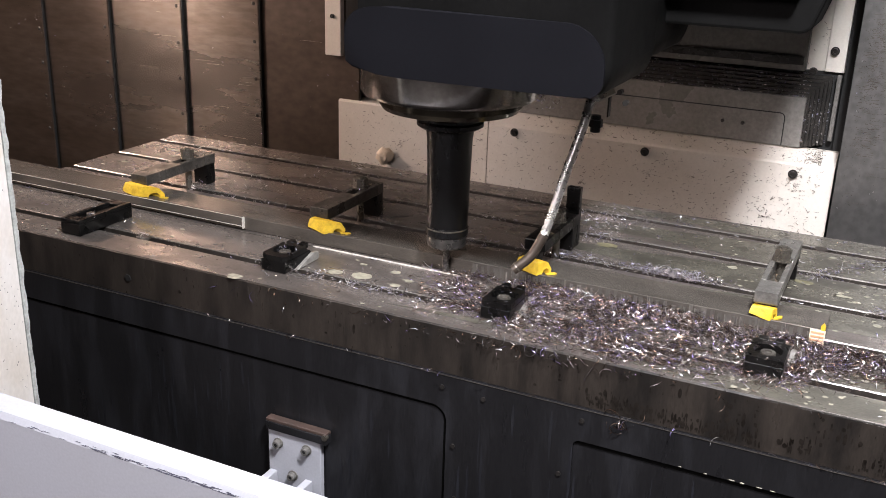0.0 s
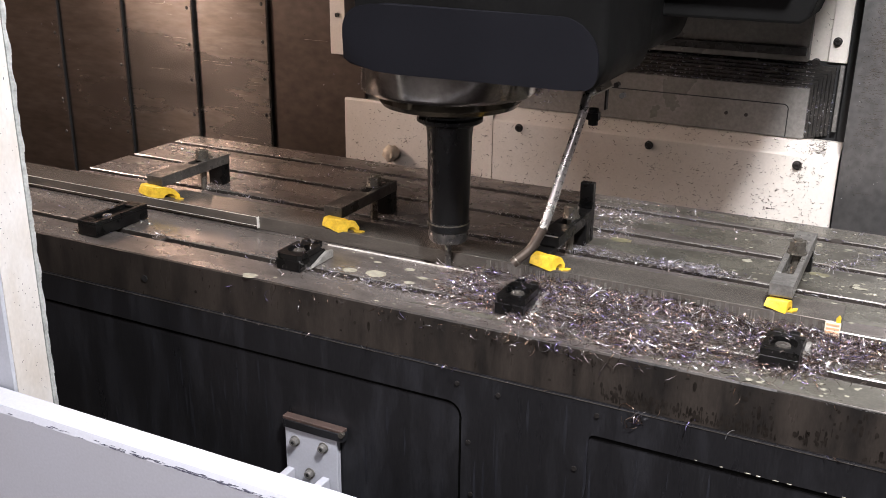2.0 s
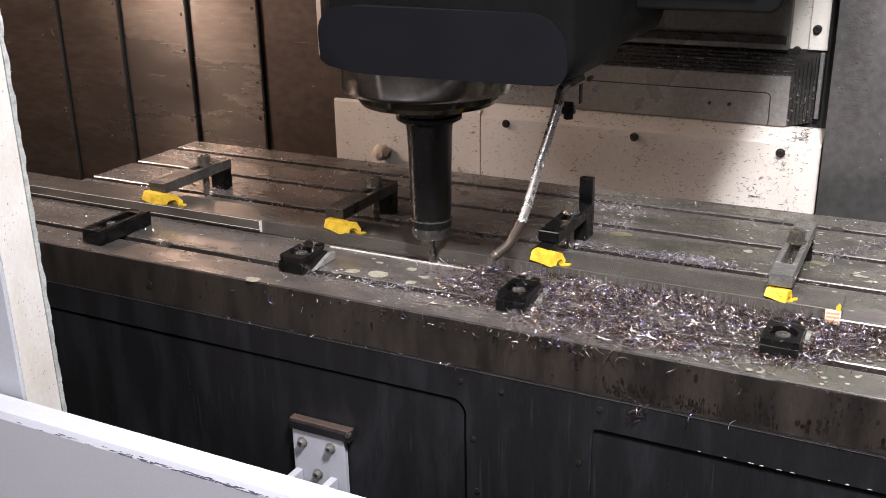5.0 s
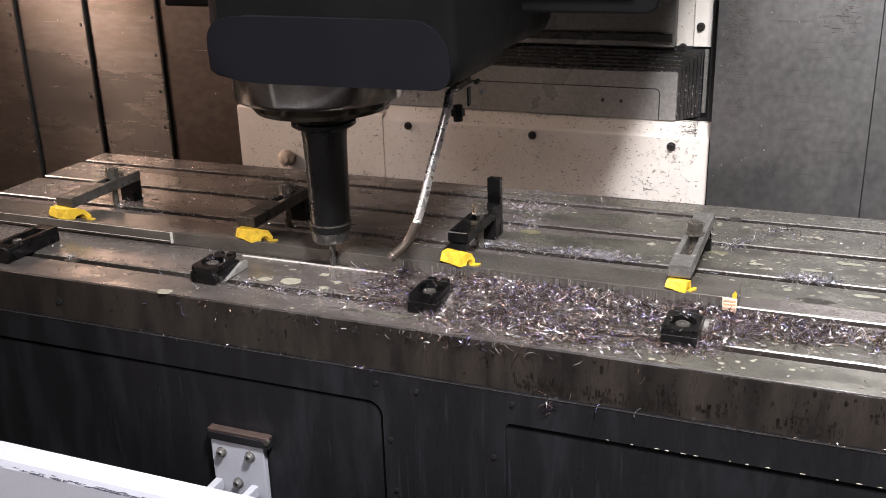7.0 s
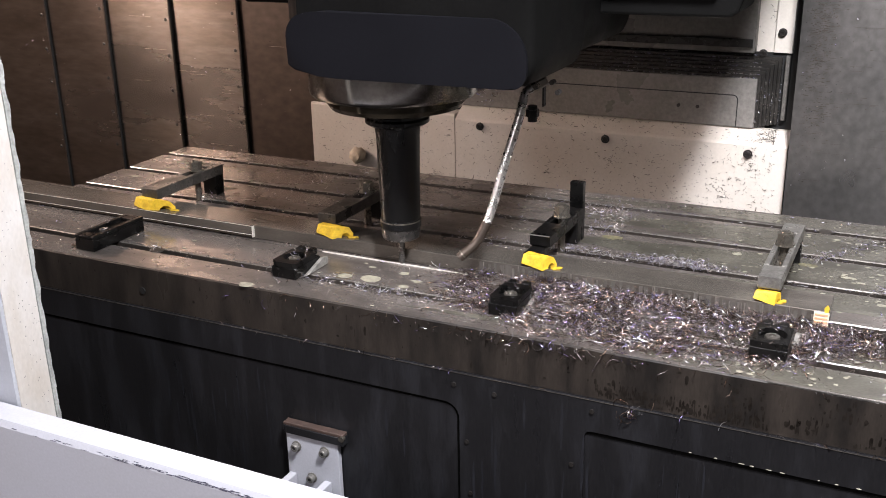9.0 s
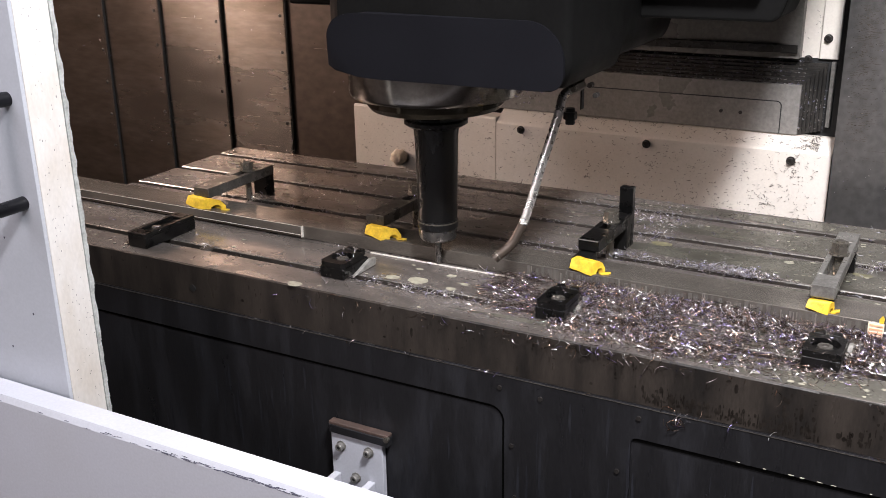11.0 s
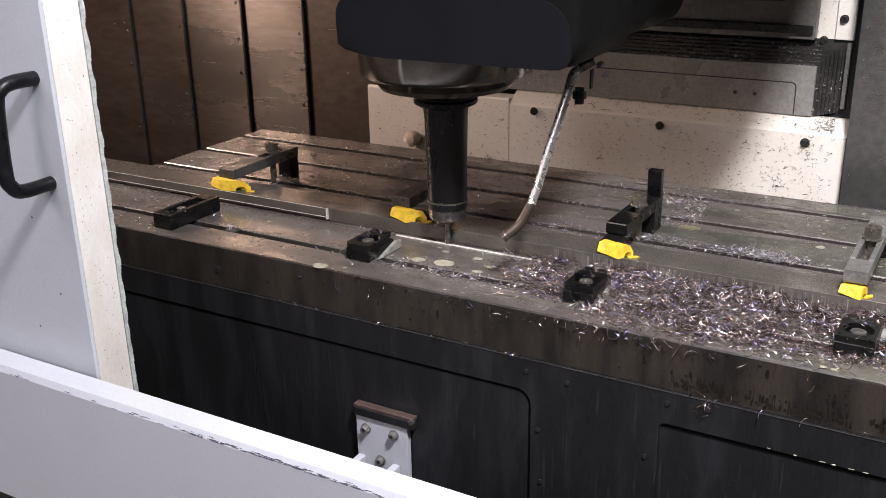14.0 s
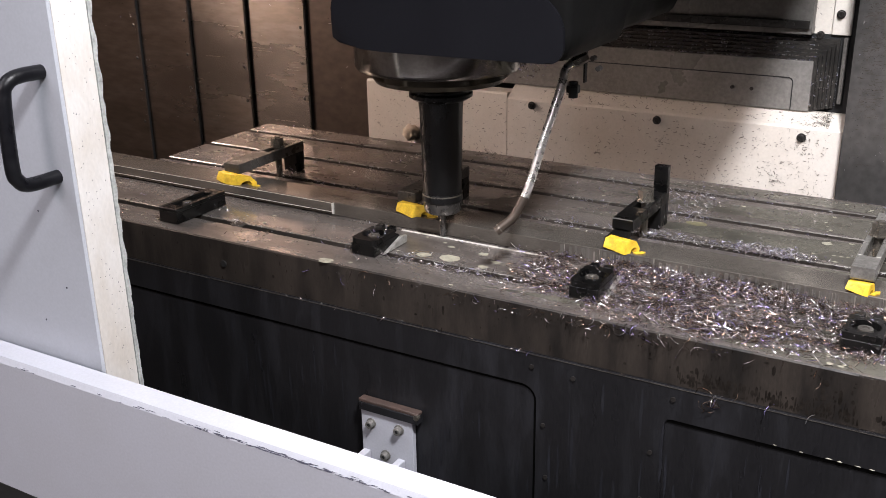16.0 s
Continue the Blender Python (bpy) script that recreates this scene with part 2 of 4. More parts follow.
def lathe(profile, centre, seg=40, bm=None):
    """A turned shape about the vertical through centre: profile rows of (radius, z)."""
    bm = bm or bmesh.new()
    rings = []
    for r, z in profile:
        if r < 1e-6:
            rings.append([bm.verts.new((centre[0], centre[1], z))])
        else:
            rings.append([bm.verts.new((centre[0] + r * math.cos(2 * math.pi * i / seg), centre[1] + r * math.sin(2 * math.pi * i / seg), z)) for i in range(seg)])
    for a, b in zip(rings, rings[1:]):
        for i in range(seg):
            j = (i + 1) % seg
            q = [a[i % len(a)], a[j % len(a)], b[j % len(b)], b[i % len(b)]]
            q = list(dict.fromkeys(q))
            if len(q) > 2:
                bm.faces.new(q)
    return bm


def rod(p, q, r, seg=16, bm=None, r2=None):
    bm = bm or bmesh.new()
    p, q = Vector(p), Vector(q)
    turn = (q - p).to_track_quat("Z", "Y").to_matrix().to_4x4()
    bmesh.ops.create_cone(bm, cap_ends=True, segments=seg, radius1=r, radius2=r if r2 is None else r2, depth=(q - p).length, matrix=Matrix.Translation((p + q) / 2) @ turn)
    return bm


def prism(outline, axis, a, b, bevel=0.0, seg=2):
    """An outline of (u, v) pushed along an axis from a to b; the other two axes in order are u and v."""
    bm = bmesh.new()

    def at(u, v, w):
        return {"x": (w, u, v), "y": (u, w, v), "z": (u, v, w)}[axis]
    low = [bm.verts.new(at(u, v, a)) for u, v in outline]
    high = [bm.verts.new(at(u, v, b)) for u, v in outline]
    bm.faces.new(low)
    bm.faces.new(high[::-1])
    n = len(outline)
    for i in range(n):
        bm.faces.new((low[i], low[(i + 1) % n], high[(i + 1) % n], high[i]))
    if bevel:
        bmesh.ops.bevel(bm, geom=bm.edges[:], offset=bevel, segments=seg, affect="EDGES", profile=0.5)
    return bm


def arc(cx, cy, r, a0, a1, n=6):
    return [(cx + r * math.cos(radians(a0 + (a1 - a0) * i / n)), cy + r * math.sin(radians(a0 + (a1 - a0) * i / n))) for i in range(n + 1)]


def spline(points, n=8):
    out = []
    pts = [Vector(p) for p in points]
    for i in range(len(pts) - 1):
        p0, p1, p2, p3 = pts[max(i - 1, 0)], pts[i], pts[i + 1], pts[min(i + 2, len(pts) - 1)]
        for k in range(n):
            t = k / n
            out.append(0.5 * ((2 * p1) + (p2 - p0) * t + (2 * p0 - 5 * p1 + 4 * p2 - p3) * t * t + (3 * p1 - p0 - 3 * p2 + p3) * t ** 3))
    return out + [pts[-1]]


def tube(points, radius, seg=12, ripple=0.0, bm=None):
    bm = bm or bmesh.new()
    rings = []
    side = Vector((0.3, 1, 0.2)).normalized()
    for i, p in enumerate(points):
        d = (points[min(i + 1, len(points) - 1)] - points[max(i - 1, 0)]).normalized()
        u = d.cross(side).normalized()
        v = d.cross(u)
        r = radius * (1 + (ripple if i % 2 else -ripple))
        rings.append([bm.verts.new(p + r * (u * math.cos(2 * math.pi * k / seg) + v * math.sin(2 * math.pi * k / seg))) for k in range(seg)])
    for a, b in zip(rings, rings[1:]):
        for k in range(seg):
            bm.faces.new((a[k], a[(k + 1) % seg], b[(k + 1) % seg], b[k]))
    bm.faces.new(rings[0])
    bm.faces.new(rings[-1][::-1])
    return bm


def hex_nut(c, r, h, bm=None, axis="z"):
    bm = bm or bmesh.new()
    turn = {"z": Matrix(), "y": Matrix.Rotation(radians(90), 4, "X")}[axis]
    bmesh.ops.create_cone(bm, cap_ends=True, segments=6, radius1=r, radius2=r * 0.97, depth=h, matrix=Matrix.Translation(c) @ turn)
    return bm


RNG = np.random.RandomState(7)


def curls(name, places, mat, parent=None, r=(0.004, 0.011), width=(0.0002, 0.0005), flat=0.75, turn=(50, 220), yaw=(0, 3.2)):
    """Curled metal chips, one arc-shaped ribbon at each place."""
    seg = 6
    verts, faces = [], []
    for c in places:
        rad, w = RNG.uniform(*r), RNG.uniform(*width)
        total, pitch = radians(RNG.uniform(*turn)), RNG.uniform(-0.5, 0.5) * rad
        q = Euler((RNG.normal(0, flat), RNG.normal(0, flat), yaw[0] + RNG.uniform(-1, 1) * yaw[1] + (math.pi if RNG.uniform() < 0.5 else 0))).to_matrix()
        tilt = RNG.uniform(-0.9, 0.9)
        base = len(verts)
        for k in range(seg + 1):
            f = k / seg
            a = total * (f - 0.5)
            taper = w * (0.35 + 0.65 * math.sin(math.pi * (0.1 + 0.8 * f)))
            p = Vector((rad * math.cos(a) - rad * 0.8, rad * math.sin(a), pitch * (f - 0.5)))
            o = Vector((math.cos(a) * math.sin(tilt), math.sin(a) * math.sin(tilt), math.cos(tilt))) * taper
            verts.append(Vector(c) + q @ (p + o))
            verts.append(Vector(c) + q @ (p - o))
        for k in range(seg):
            i = base + 2 * k
            faces.append((i, i + 1, i + 3, i + 2))
    me = bpy.data.meshes.new(name)
    me.from_pydata(verts, [], faces)
    me.materials.append(mat)
    me.shade_smooth()
    ob = new(name, me)
    ob.parent = parent
    return ob


# ---- structure ----
TOP = 0.95                     # table top
SPEED = -0.009558              # column feed, metres a second
FRONT, BACK, LEFT, RIGHT = 1.0757, 1.717, -1.486, 1.3


def shell(name, x0, x1, y0, y1, z0, z1, mat):
    return tagged(link_mesh(name, box(x0, x1, y0, y1, z0, z1), mat), kind="structure")


shell("floor", -5, 5, -5, 4, -0.1, 0, M_FLOOR)
shell("wall_south", -5, 5, -5.1, -5, 0, 4, M_SHOP)
shell("wall_north", -5, 5, 4, 4.1, 0, 4, M_SHOP)
shell("wall_west", -5.1, -5, -5, 4, 0, 4, M_SHOP)
shell("wall_east", 5, 5.1, -5, 4, 0, 4, M_SHOP)
shell("ceiling", -5.1, 5.1, -5.1, 4.1, 4, 4.1, M_SHOP)
# left wall is out of view; its brown is there to tint the table's reflection
shell("enclosure_wall_left", -2.56, -2.5, 0.6, 2.4, 0, 2.5, M_SIDE)
shell("enclosure_wall_right", 1.9, 1.96, 0.6, 2.4, 0, 2.5, M_SUMP)
shell("enclosure_wall_back", -2.5, 1.9, 2.34, 2.4, 0, 2.5, M_SUMP)
shell("enclosure_roof", -2.56, 1.96, 0.6, 2.4, 2.5, 2.56, M_CREAM)
shell("sump_floor", -2.5, 1.9, 0.76, 2.34, 0.30, 0.34, M_SUMP)
shell("front_base", -2.5, 1.9, 0.725, 0.76, 0.0, 0.70, M_SUMP)


def front_rail():
    t = thing("front_rail", "white painted steel sill of the machine door with chipped edge", "sill", kind="structure")
    out = [(0.700, 0.70), (0.700, 0.897), (0.704, 0.905), (0.732, 0.907), (0.737, 0.903), (0.737, 0.70)]
    bm = prism(out, "x", -2.5, 1.9)
    part("sill_body", bm, M_WHITE, t)
    # bare patches where the paint has flaked off the edge
    bm = bmesh.new()
    for _ in range(260):
        x = RNG.uniform(-1.2, -0.1) if RNG.uniform() < 0.5 else RNG.normal(-0.65, 0.07)
        if RNG.uniform() > 0.35 + 0.65 * math.exp(-((x + 0.64) / 0.13) ** 2):
            continue
        ln, h = RNG.uniform(0.003, 0.016), RNG.uniform(0.0004, 0.0011) * (2.2 if RNG.uniform() < 0.05 else 1)
        y = 0.7002 + abs(RNG.normal(0, 0.0007))
        z = 0.897 + (y - 0.700) * 2.0
        m = Matrix.Translation((x, y - 0.0003, z + 0.0002)) @ Matrix.Rotation(RNG.normal(0, 0.05), 4, "Y") @ Matrix.Rotation(radians(-27), 4, "X") @ Matrix.Diagonal((ln, 0.0006, h, 1))
        bmesh.ops.create_icosphere(bm, subdivisions=1, radius=0.5, matrix=m)
    part("flaked_paint", bm, M_PRIMER, t, "dark bare patches along the edge")["kind"] = "stuff"


front_rail()


def sliding_door():
    t = thing("machine_door", "grey-white sliding machine door standing open with black handle", "door")
    x1 = -0.955
    part("door_panel", prism([(-2.3, 0.745), (x1 - 0.0025, 0.745), (x1, 0.7472), (x1, 0.748), (-2.3, 0.748)], "z", 0.80, 2.3), M_DOOR, t)
    part("door_edge", prism([(x1 - 0.01, 0.7483), (x1 + 0.001, 0.7483), (x1 + 0.001, 0.796), (x1 - 0.003, 0.799), (x1 - 0.01, 0.799)], "z", 0.80, 2.3), M_DOOR_EDGE, t, "stained cream-white edge")
    part("back_panel", box(-2.3, x1 - 0.011, 0.785, 0.799, 0.80, 2.3), M_DOOR, t)
    bm = bmesh.new()
    for i in range(330):
        z0 = 0.80 + i * 0.0045
        wob = 0.0022 * noise.noise((0, 0, z0 * 45)) + RNG.uniform(-0.0003, 0.0003)
        box(x1 - 0.008, x1 - 0.001 + 0.4 * wob, 0.7995, 0.8055 + wob, z0, z0 + 0.0046, bm=bm)
    part("edge_seal", bm, M_SEAL, t, "ragged pale grey seal")
    h = thing("handle", "", "")
    h.parent = t
    pts = [(-0.983, 0.746, 1.274), (-0.984, 0.715, 1.274), (-0.986, 0.700, 1.268), (-0.988, 0.694, 1.25), (-0.988, 0.690, 1.175), (-0.987, 0.694, 1.158), (-0.985, 0.706, 1.150), (-0.983, 0.746, 1.150)]
    part("grip", tube(spline(pts, 6), 0.0085, 14), M_HANDLE, h, "black round bar handle", smooth=True)
    # specks of dirt on the edge and the panel
    bm = bmesh.new()
    for _ in range(120):
        y, z = RNG.uniform(0.755, 0.795), RNG.uniform(0.85, 1.45)
        bmesh.ops.create_icosphere(bm, subdivisions=1, radius=RNG.uniform(0.0003, 0.0007), matrix=Matrix.Translation((x1 + 0.001, y, z)) @ Matrix.Diagonal((0.4, 1, 1.4, 1)))
    for x, z in ((-1.0, 1.004), (-1.03, 1.10), (-1.05, 0.95)):
        bmesh.ops.create_icosphere(bm, subdivisions=1, radius=0.0017, matrix=Matrix.Translation((x, 0.745, z)) @ Matrix.Diagonal((1, 0.3, 1, 1)))
    part("dirt_speck", bm, M_PRIMER, t)["kind"] = "stuff"


sliding_door()

# ---- table ----
SLOTS = [1.6464 - 0.125 * k for k in range(5)]


def machine_table():
    t = thing("machine_table", "long cast-iron milling table with five T-slots, oily and chip-strewn", "table")
    out = [(BACK, 0.884), (BACK, TOP - 0.002), (BACK - 0.002, TOP)]
    for y in SLOTS:
        out += [(y + 0.0094, TOP), (y + 0.008, TOP - 0.0014), (y + 0.008, TOP - 0.018), (y + 0.015, TOP - 0.018), (y + 0.015, TOP - 0.034), (y - 0.015, TOP - 0.034), (y - 0.015, TOP - 0.018), (y - 0.008, TOP - 0.018), (y - 0.008, TOP - 0.0014), (y - 0.0094, TOP)]
    out += [(FRONT + 0.002, TOP), (FRONT, TOP - 0.002), (FRONT, 0.884)]
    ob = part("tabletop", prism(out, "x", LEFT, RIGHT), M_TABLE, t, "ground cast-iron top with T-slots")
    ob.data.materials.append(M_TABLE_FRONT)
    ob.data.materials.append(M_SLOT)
    ob.data.materials.append(M_EDGE)
    for f in ob.data.polygons:
        # slot chamfers get a brighter colour as their highlight
        if 0.2 < f.normal.z < 0.9 and f.center.z > TOP - 0.003 and f.center.y > FRONT + 0.01:
            f.material_index = 3
            continue
        # front face takes a darker brown iron than the top
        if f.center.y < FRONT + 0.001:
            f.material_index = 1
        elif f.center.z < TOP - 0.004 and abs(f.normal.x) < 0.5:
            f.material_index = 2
    body = [(LEFT + 0.02, 0.882), (RIGHT, 0.882), (RIGHT, 0.837), (-0.326, 0.837), *arc(-0.326, 0.829, 0.008, 90, 180, 3), (-0.334, 0.50), (-0.51, 0.50), *arc(-0.532, 0.8135, 0.022, 0, 90, 6), (LEFT + 0.02, 0.8355)]
    part("front_casting", prism(body, "y", FRONT - 0.003, FRONT + 0.02), M_CASTING, t, "black painted front with rounded recesses")
    part("recess_panel", box(LEFT + 0.02, RIGHT, FRONT - 0.0002, BACK - 0.02, 0.44, 0.8835), M_CASTING, t)
    # no groove is cut: flat black strips stand in for its shade
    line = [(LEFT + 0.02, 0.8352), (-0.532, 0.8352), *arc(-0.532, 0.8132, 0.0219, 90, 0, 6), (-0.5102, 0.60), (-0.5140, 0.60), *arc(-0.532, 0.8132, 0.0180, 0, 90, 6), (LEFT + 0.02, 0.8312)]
    part("groove", prism(line, "y", FRONT - 0.0012, FRONT - 0.0003), M_GROOVE, t, "black strip for the shade in the groove")
    part("groove", box(-0.332, RIGHT, FRONT - 0.0012, FRONT - 0.0003, 0.8312, 0.8369), M_GROOVE, t, "black strip for the shade in the groove")
    # thin bright strip paints the glint along the front edge
    part("lit_or_worn_edge", box(-0.12, RIGHT, FRONT - 0.0003, FRONT + 0.0012, TOP - 0.0011, TOP + 0.0002), M_EDGE, t, "bright strip for the highlight on the front edge")
    part("seam_edge", box(LEFT + 0.02, RIGHT, FRONT - 0.0037, FRONT - 0.0031, 0.8813, 0.8820), M_STEEL, t, "thin bright seam line")
    part("lower_ledge", box(LEFT + 0.02, RIGHT, FRONT - 0.012, FRONT + 0.2, 0.46, 0.50), M_CASTING, t)
    for x, z in ((-0.499, 0.78), (-0.35, 0.783), (-0.458, 0.861), (-0.325, 0.866), (-0.517, 0.864), (-0.36, 0.71), (-0.494, 0.70)):
        bm = rod((x, FRONT - 0.003, z), (x, FRONT - 0.0048, z), 0.0032, 12)
        part("screw", bm, M_BOLT, t)
    bm = rod((-1.051, FRONT + 0.001, 0.911), (-1.051, FRONT - 0.0015, 0.911), 0.0055, 14)
    part("plug", bm, M_RUBBER_SHADE, t)
    # raised dark discs stand for the shaded notches where the T opens to let nuts in
    for x, y in ((-1.08, SLOTS[4]), (-0.118, SLOTS[0]), (-0.085, SLOTS[4])):
        part("notch_disc", lathe([(0.0, TOP + 0.0012), (0.0105, TOP + 0.0012), (0.0115, TOP - 0.002)], (x, y), 16), M_SLOT, t)
    return t


machine_table()


def bar_stock():
    t = thing("bar_stock", "bright metal bar being milled along its front edge", "workpiece")
    y0, y1, zt = 1.2545, 1.316, 0.9725
    part("bar_body", box(-1.75, -0.0735, y0, y1, TOP + 0.0005, zt, 0.0007, 1), M_BAR, t)
    part("uncut_lip", box(-1.75, -0.966, 1.2485, y0 - 0.0002, 0.9585, zt + 0.0002, 0.0006, 1), M_BAR, t, "uncut strip still standing proud")
    part("lip_edge", box(-1.75, -0.966, 1.2478, 1.2484, 0.9578, 0.9588), M_BRIGHT, t, "bright sharp edge")
    part("top_edge", box(-1.75, -0.966, 1.2484, 1.2493, zt + 0.0003, zt + 0.0008), M_BRIGHT, t, "bright sharp edge")
    part("step_edge", box(-0.966, -0.9648, 1.2490, 1.2545, 0.9535, zt + 0.0002), M_BRIGHT, t, "bright end of the step")
    part("foot_edge", box(-0.826, -0.575, 1.2420, 1.2452, TOP + 0.0003, TOP + 0.0017), M_BRIGHT, t, "bright burr line along the foot")
    part("foot_edge", box(-1.75, -0.8262, 1.2432, 1.2450, TOP + 0.0003, TOP + 0.0011), M_EDGE, t, "dull burr line along the foot")
    # scallops left by the cutter
    bm = bmesh.new()
    x = -0.56
    while x < -0.082:
        w = RNG.uniform(0.004, 0.009)
        box(x, x + w, y0 - RNG.uniform(0.0002, 0.0006), y0 - 0.0001, TOP + 0.001, zt - RNG.uniform(0.0005, 0.006), bm=bm)
        x += w + RNG.uniform(0.001, 0.006)
    part("cutter_mark", bm, M_BAR_CUT, t, "rippled cut face")["kind"] = "stuff"
    part("label_plate", box(-0.0915, -0.0730, 1.2470, 1.2480, 0.9508, 0.9745), M_LABEL, t, "cream and orange sticker")
    for i in range(4):
        z = 0.9543 + i * 0.0052
        part("printed_bar", box(-0.0900, -0.0745, 1.2462, 1.2469, z, z + 0.0022), M_ORANGE, t)
    part("yellow_tab", prism([(-0.079, 0.9747), (-0.074, 0.9747), (-0.0735, 0.981), (-0.076, 0.985), (-0.0795, 0.980)], "y", 1.2468, 1.2482), M_YELLOW, t)


bar_stock()


def holed_plate(x0, x1, y0, y1, z0, z1, cx, cy, r):
    """A block with a round hole from top to bottom."""
    bm = bmesh.new()
    n = 32
    loops = []
    for z, k in ((z1, 0), (z0, 0), (z0, 1), (z1, 1)):
        ring = []
        for i in range(n):
            a = 2 * math.pi * (i + 0.5) / n
            c, d = math.cos(a), math.sin(a)
            if k:
                ring.append(bm.verts.new((cx + r * c * (1.05 if z == z1 else 1), cy + r * d * (1.05 if z == z1 else 1), z)))
            else:
                f = min(((x1 - cx) if c > 0 else (cx - x0)) / max(abs(c), 1e-6), ((y1 - cy) if d > 0 else (cy - y0)) / max(abs(d), 1e-6))
                ring.append(bm.verts.new((cx + f * c, cy + f * d, z)))
        loops.append(ring)
    for a, b in zip(loops, loops[1:] + loops[:1]):
        for i in range(n):
            j = (i + 1) % n
            bm.faces.new((a[i], a[j], b[j], b[i]))
    return bm


def toe_clamp(x0, x1, y0, y1, long_slot=False):
    t = thing("toe_clamp", "low black steel toe clamp bolted in the front T-slot" if not long_slot else "long black steel clamp block with an oblong slot", "clamp", "clamps on the table")
    h = 0.026
    zc = TOP + 0.0008
    xm, ym = (x0 + x1) / 2, SLOTS[4] + 0.008
    if long_slot:
        bm = box(x0, x1, y0, y1, zc, TOP + h - 0.006, 0.0015)
        part("base", bm, M_BLACK_STEEL, t)
        part("side", box(x0, x0 + 0.009, y0, y1, TOP + h - 0.0062, TOP + h, 0.001, 1), M_BLACK_STEEL, t)
        part("side", box(x1 - 0.009, x1, y0, y1, TOP + h - 0.0062, TOP + h, 0.001, 1), M_BLACK_STEEL, t)
        part("end", box(x0 + 0.0092, x1 - 0.0092, y0, y0 + 0.02, TOP + h - 0.0062, TOP + h, 0.001, 1), M_BLACK_STEEL, t)
        part("end", box(x0 + 0.0092, x1 - 0.0092, y1 - 0.02, y1, TOP + h - 0.0062, TOP + h, 0.001, 1), M_BLACK_STEEL, t)
        part("bolt", lathe([(0.0, TOP + h - 0.001), (0.005, TOP + h - 0.001), (0.0075, TOP + h - 0.002), (0.0082, TOP + h - 0.007)], (xm, y0 + 0.045), 18), M_STEEL, t)
        return t
    zl = TOP + h - 0.008
    out = [(y0, zc), (y0, zl), (y1 - 0.004, zl), (y1 + 0.002, TOP + 0.012), (y1 - 0.004, zc)]
    part("body", prism(out, "x", x0, x1, 0.0010, 1), M_BLACK_STEEL, t)
    part("cup", holed_plate(x0, x1, y0, y1 - 0.010, zl + 0.0002, TOP + h, xm, ym - 0.002, 0.0165), M_BLACK_STEEL, t, "black rim round a deep bolt recess")
    part("washer", lathe([(0.0, zl + 0.0012), (0.0140, zl + 0.0012), (0.0145, zl + 0.0003)], (xm, ym - 0.002), 24), M_BLACK_STEEL, t)
    part("bolt", lathe([(0.0, zl + 0.0040), (0.0040, zl + 0.0040), (0.0046, zl + 0.0060), (0.0088, zl + 0.0056), (0.0096, zl + 0.0014)], (xm, ym - 0.002), 20), M_STEEL, t)
    for dx in (-0.011, 0.009):
        part("rear_lug", box(xm + dx - 0.006, xm + dx + 0.006, y1 - 0.0098, y1 + 0.001, zl + 0.0003, TOP + h + 0.0015, 0.0018), M_BLACK_STEEL, t)
    jaw = [(y1 - 0.050, TOP + 0.001), (y1 + 0.010, TOP + 0.001), (y1 + 0.010, TOP + 0.0125), (y1 - 0.004, TOP + 0.0145)]
    part("jaw", prism(jaw, "x", x1 + 0.0003, x1 + 0.0062, 0.0006, 1), M_JAW, t, "pale bare-metal jaw")
    return t


toe_clamp(-1.203, -1.163, 1.097, 1.213, True)
toe_clamp(-0.838, -0.796, 1.122, 1.192)
toe_clamp(-0.489, -0.448, 1.122, 1.192)
toe_clamp(-0.150, -0.106, 1.125, 1.190)


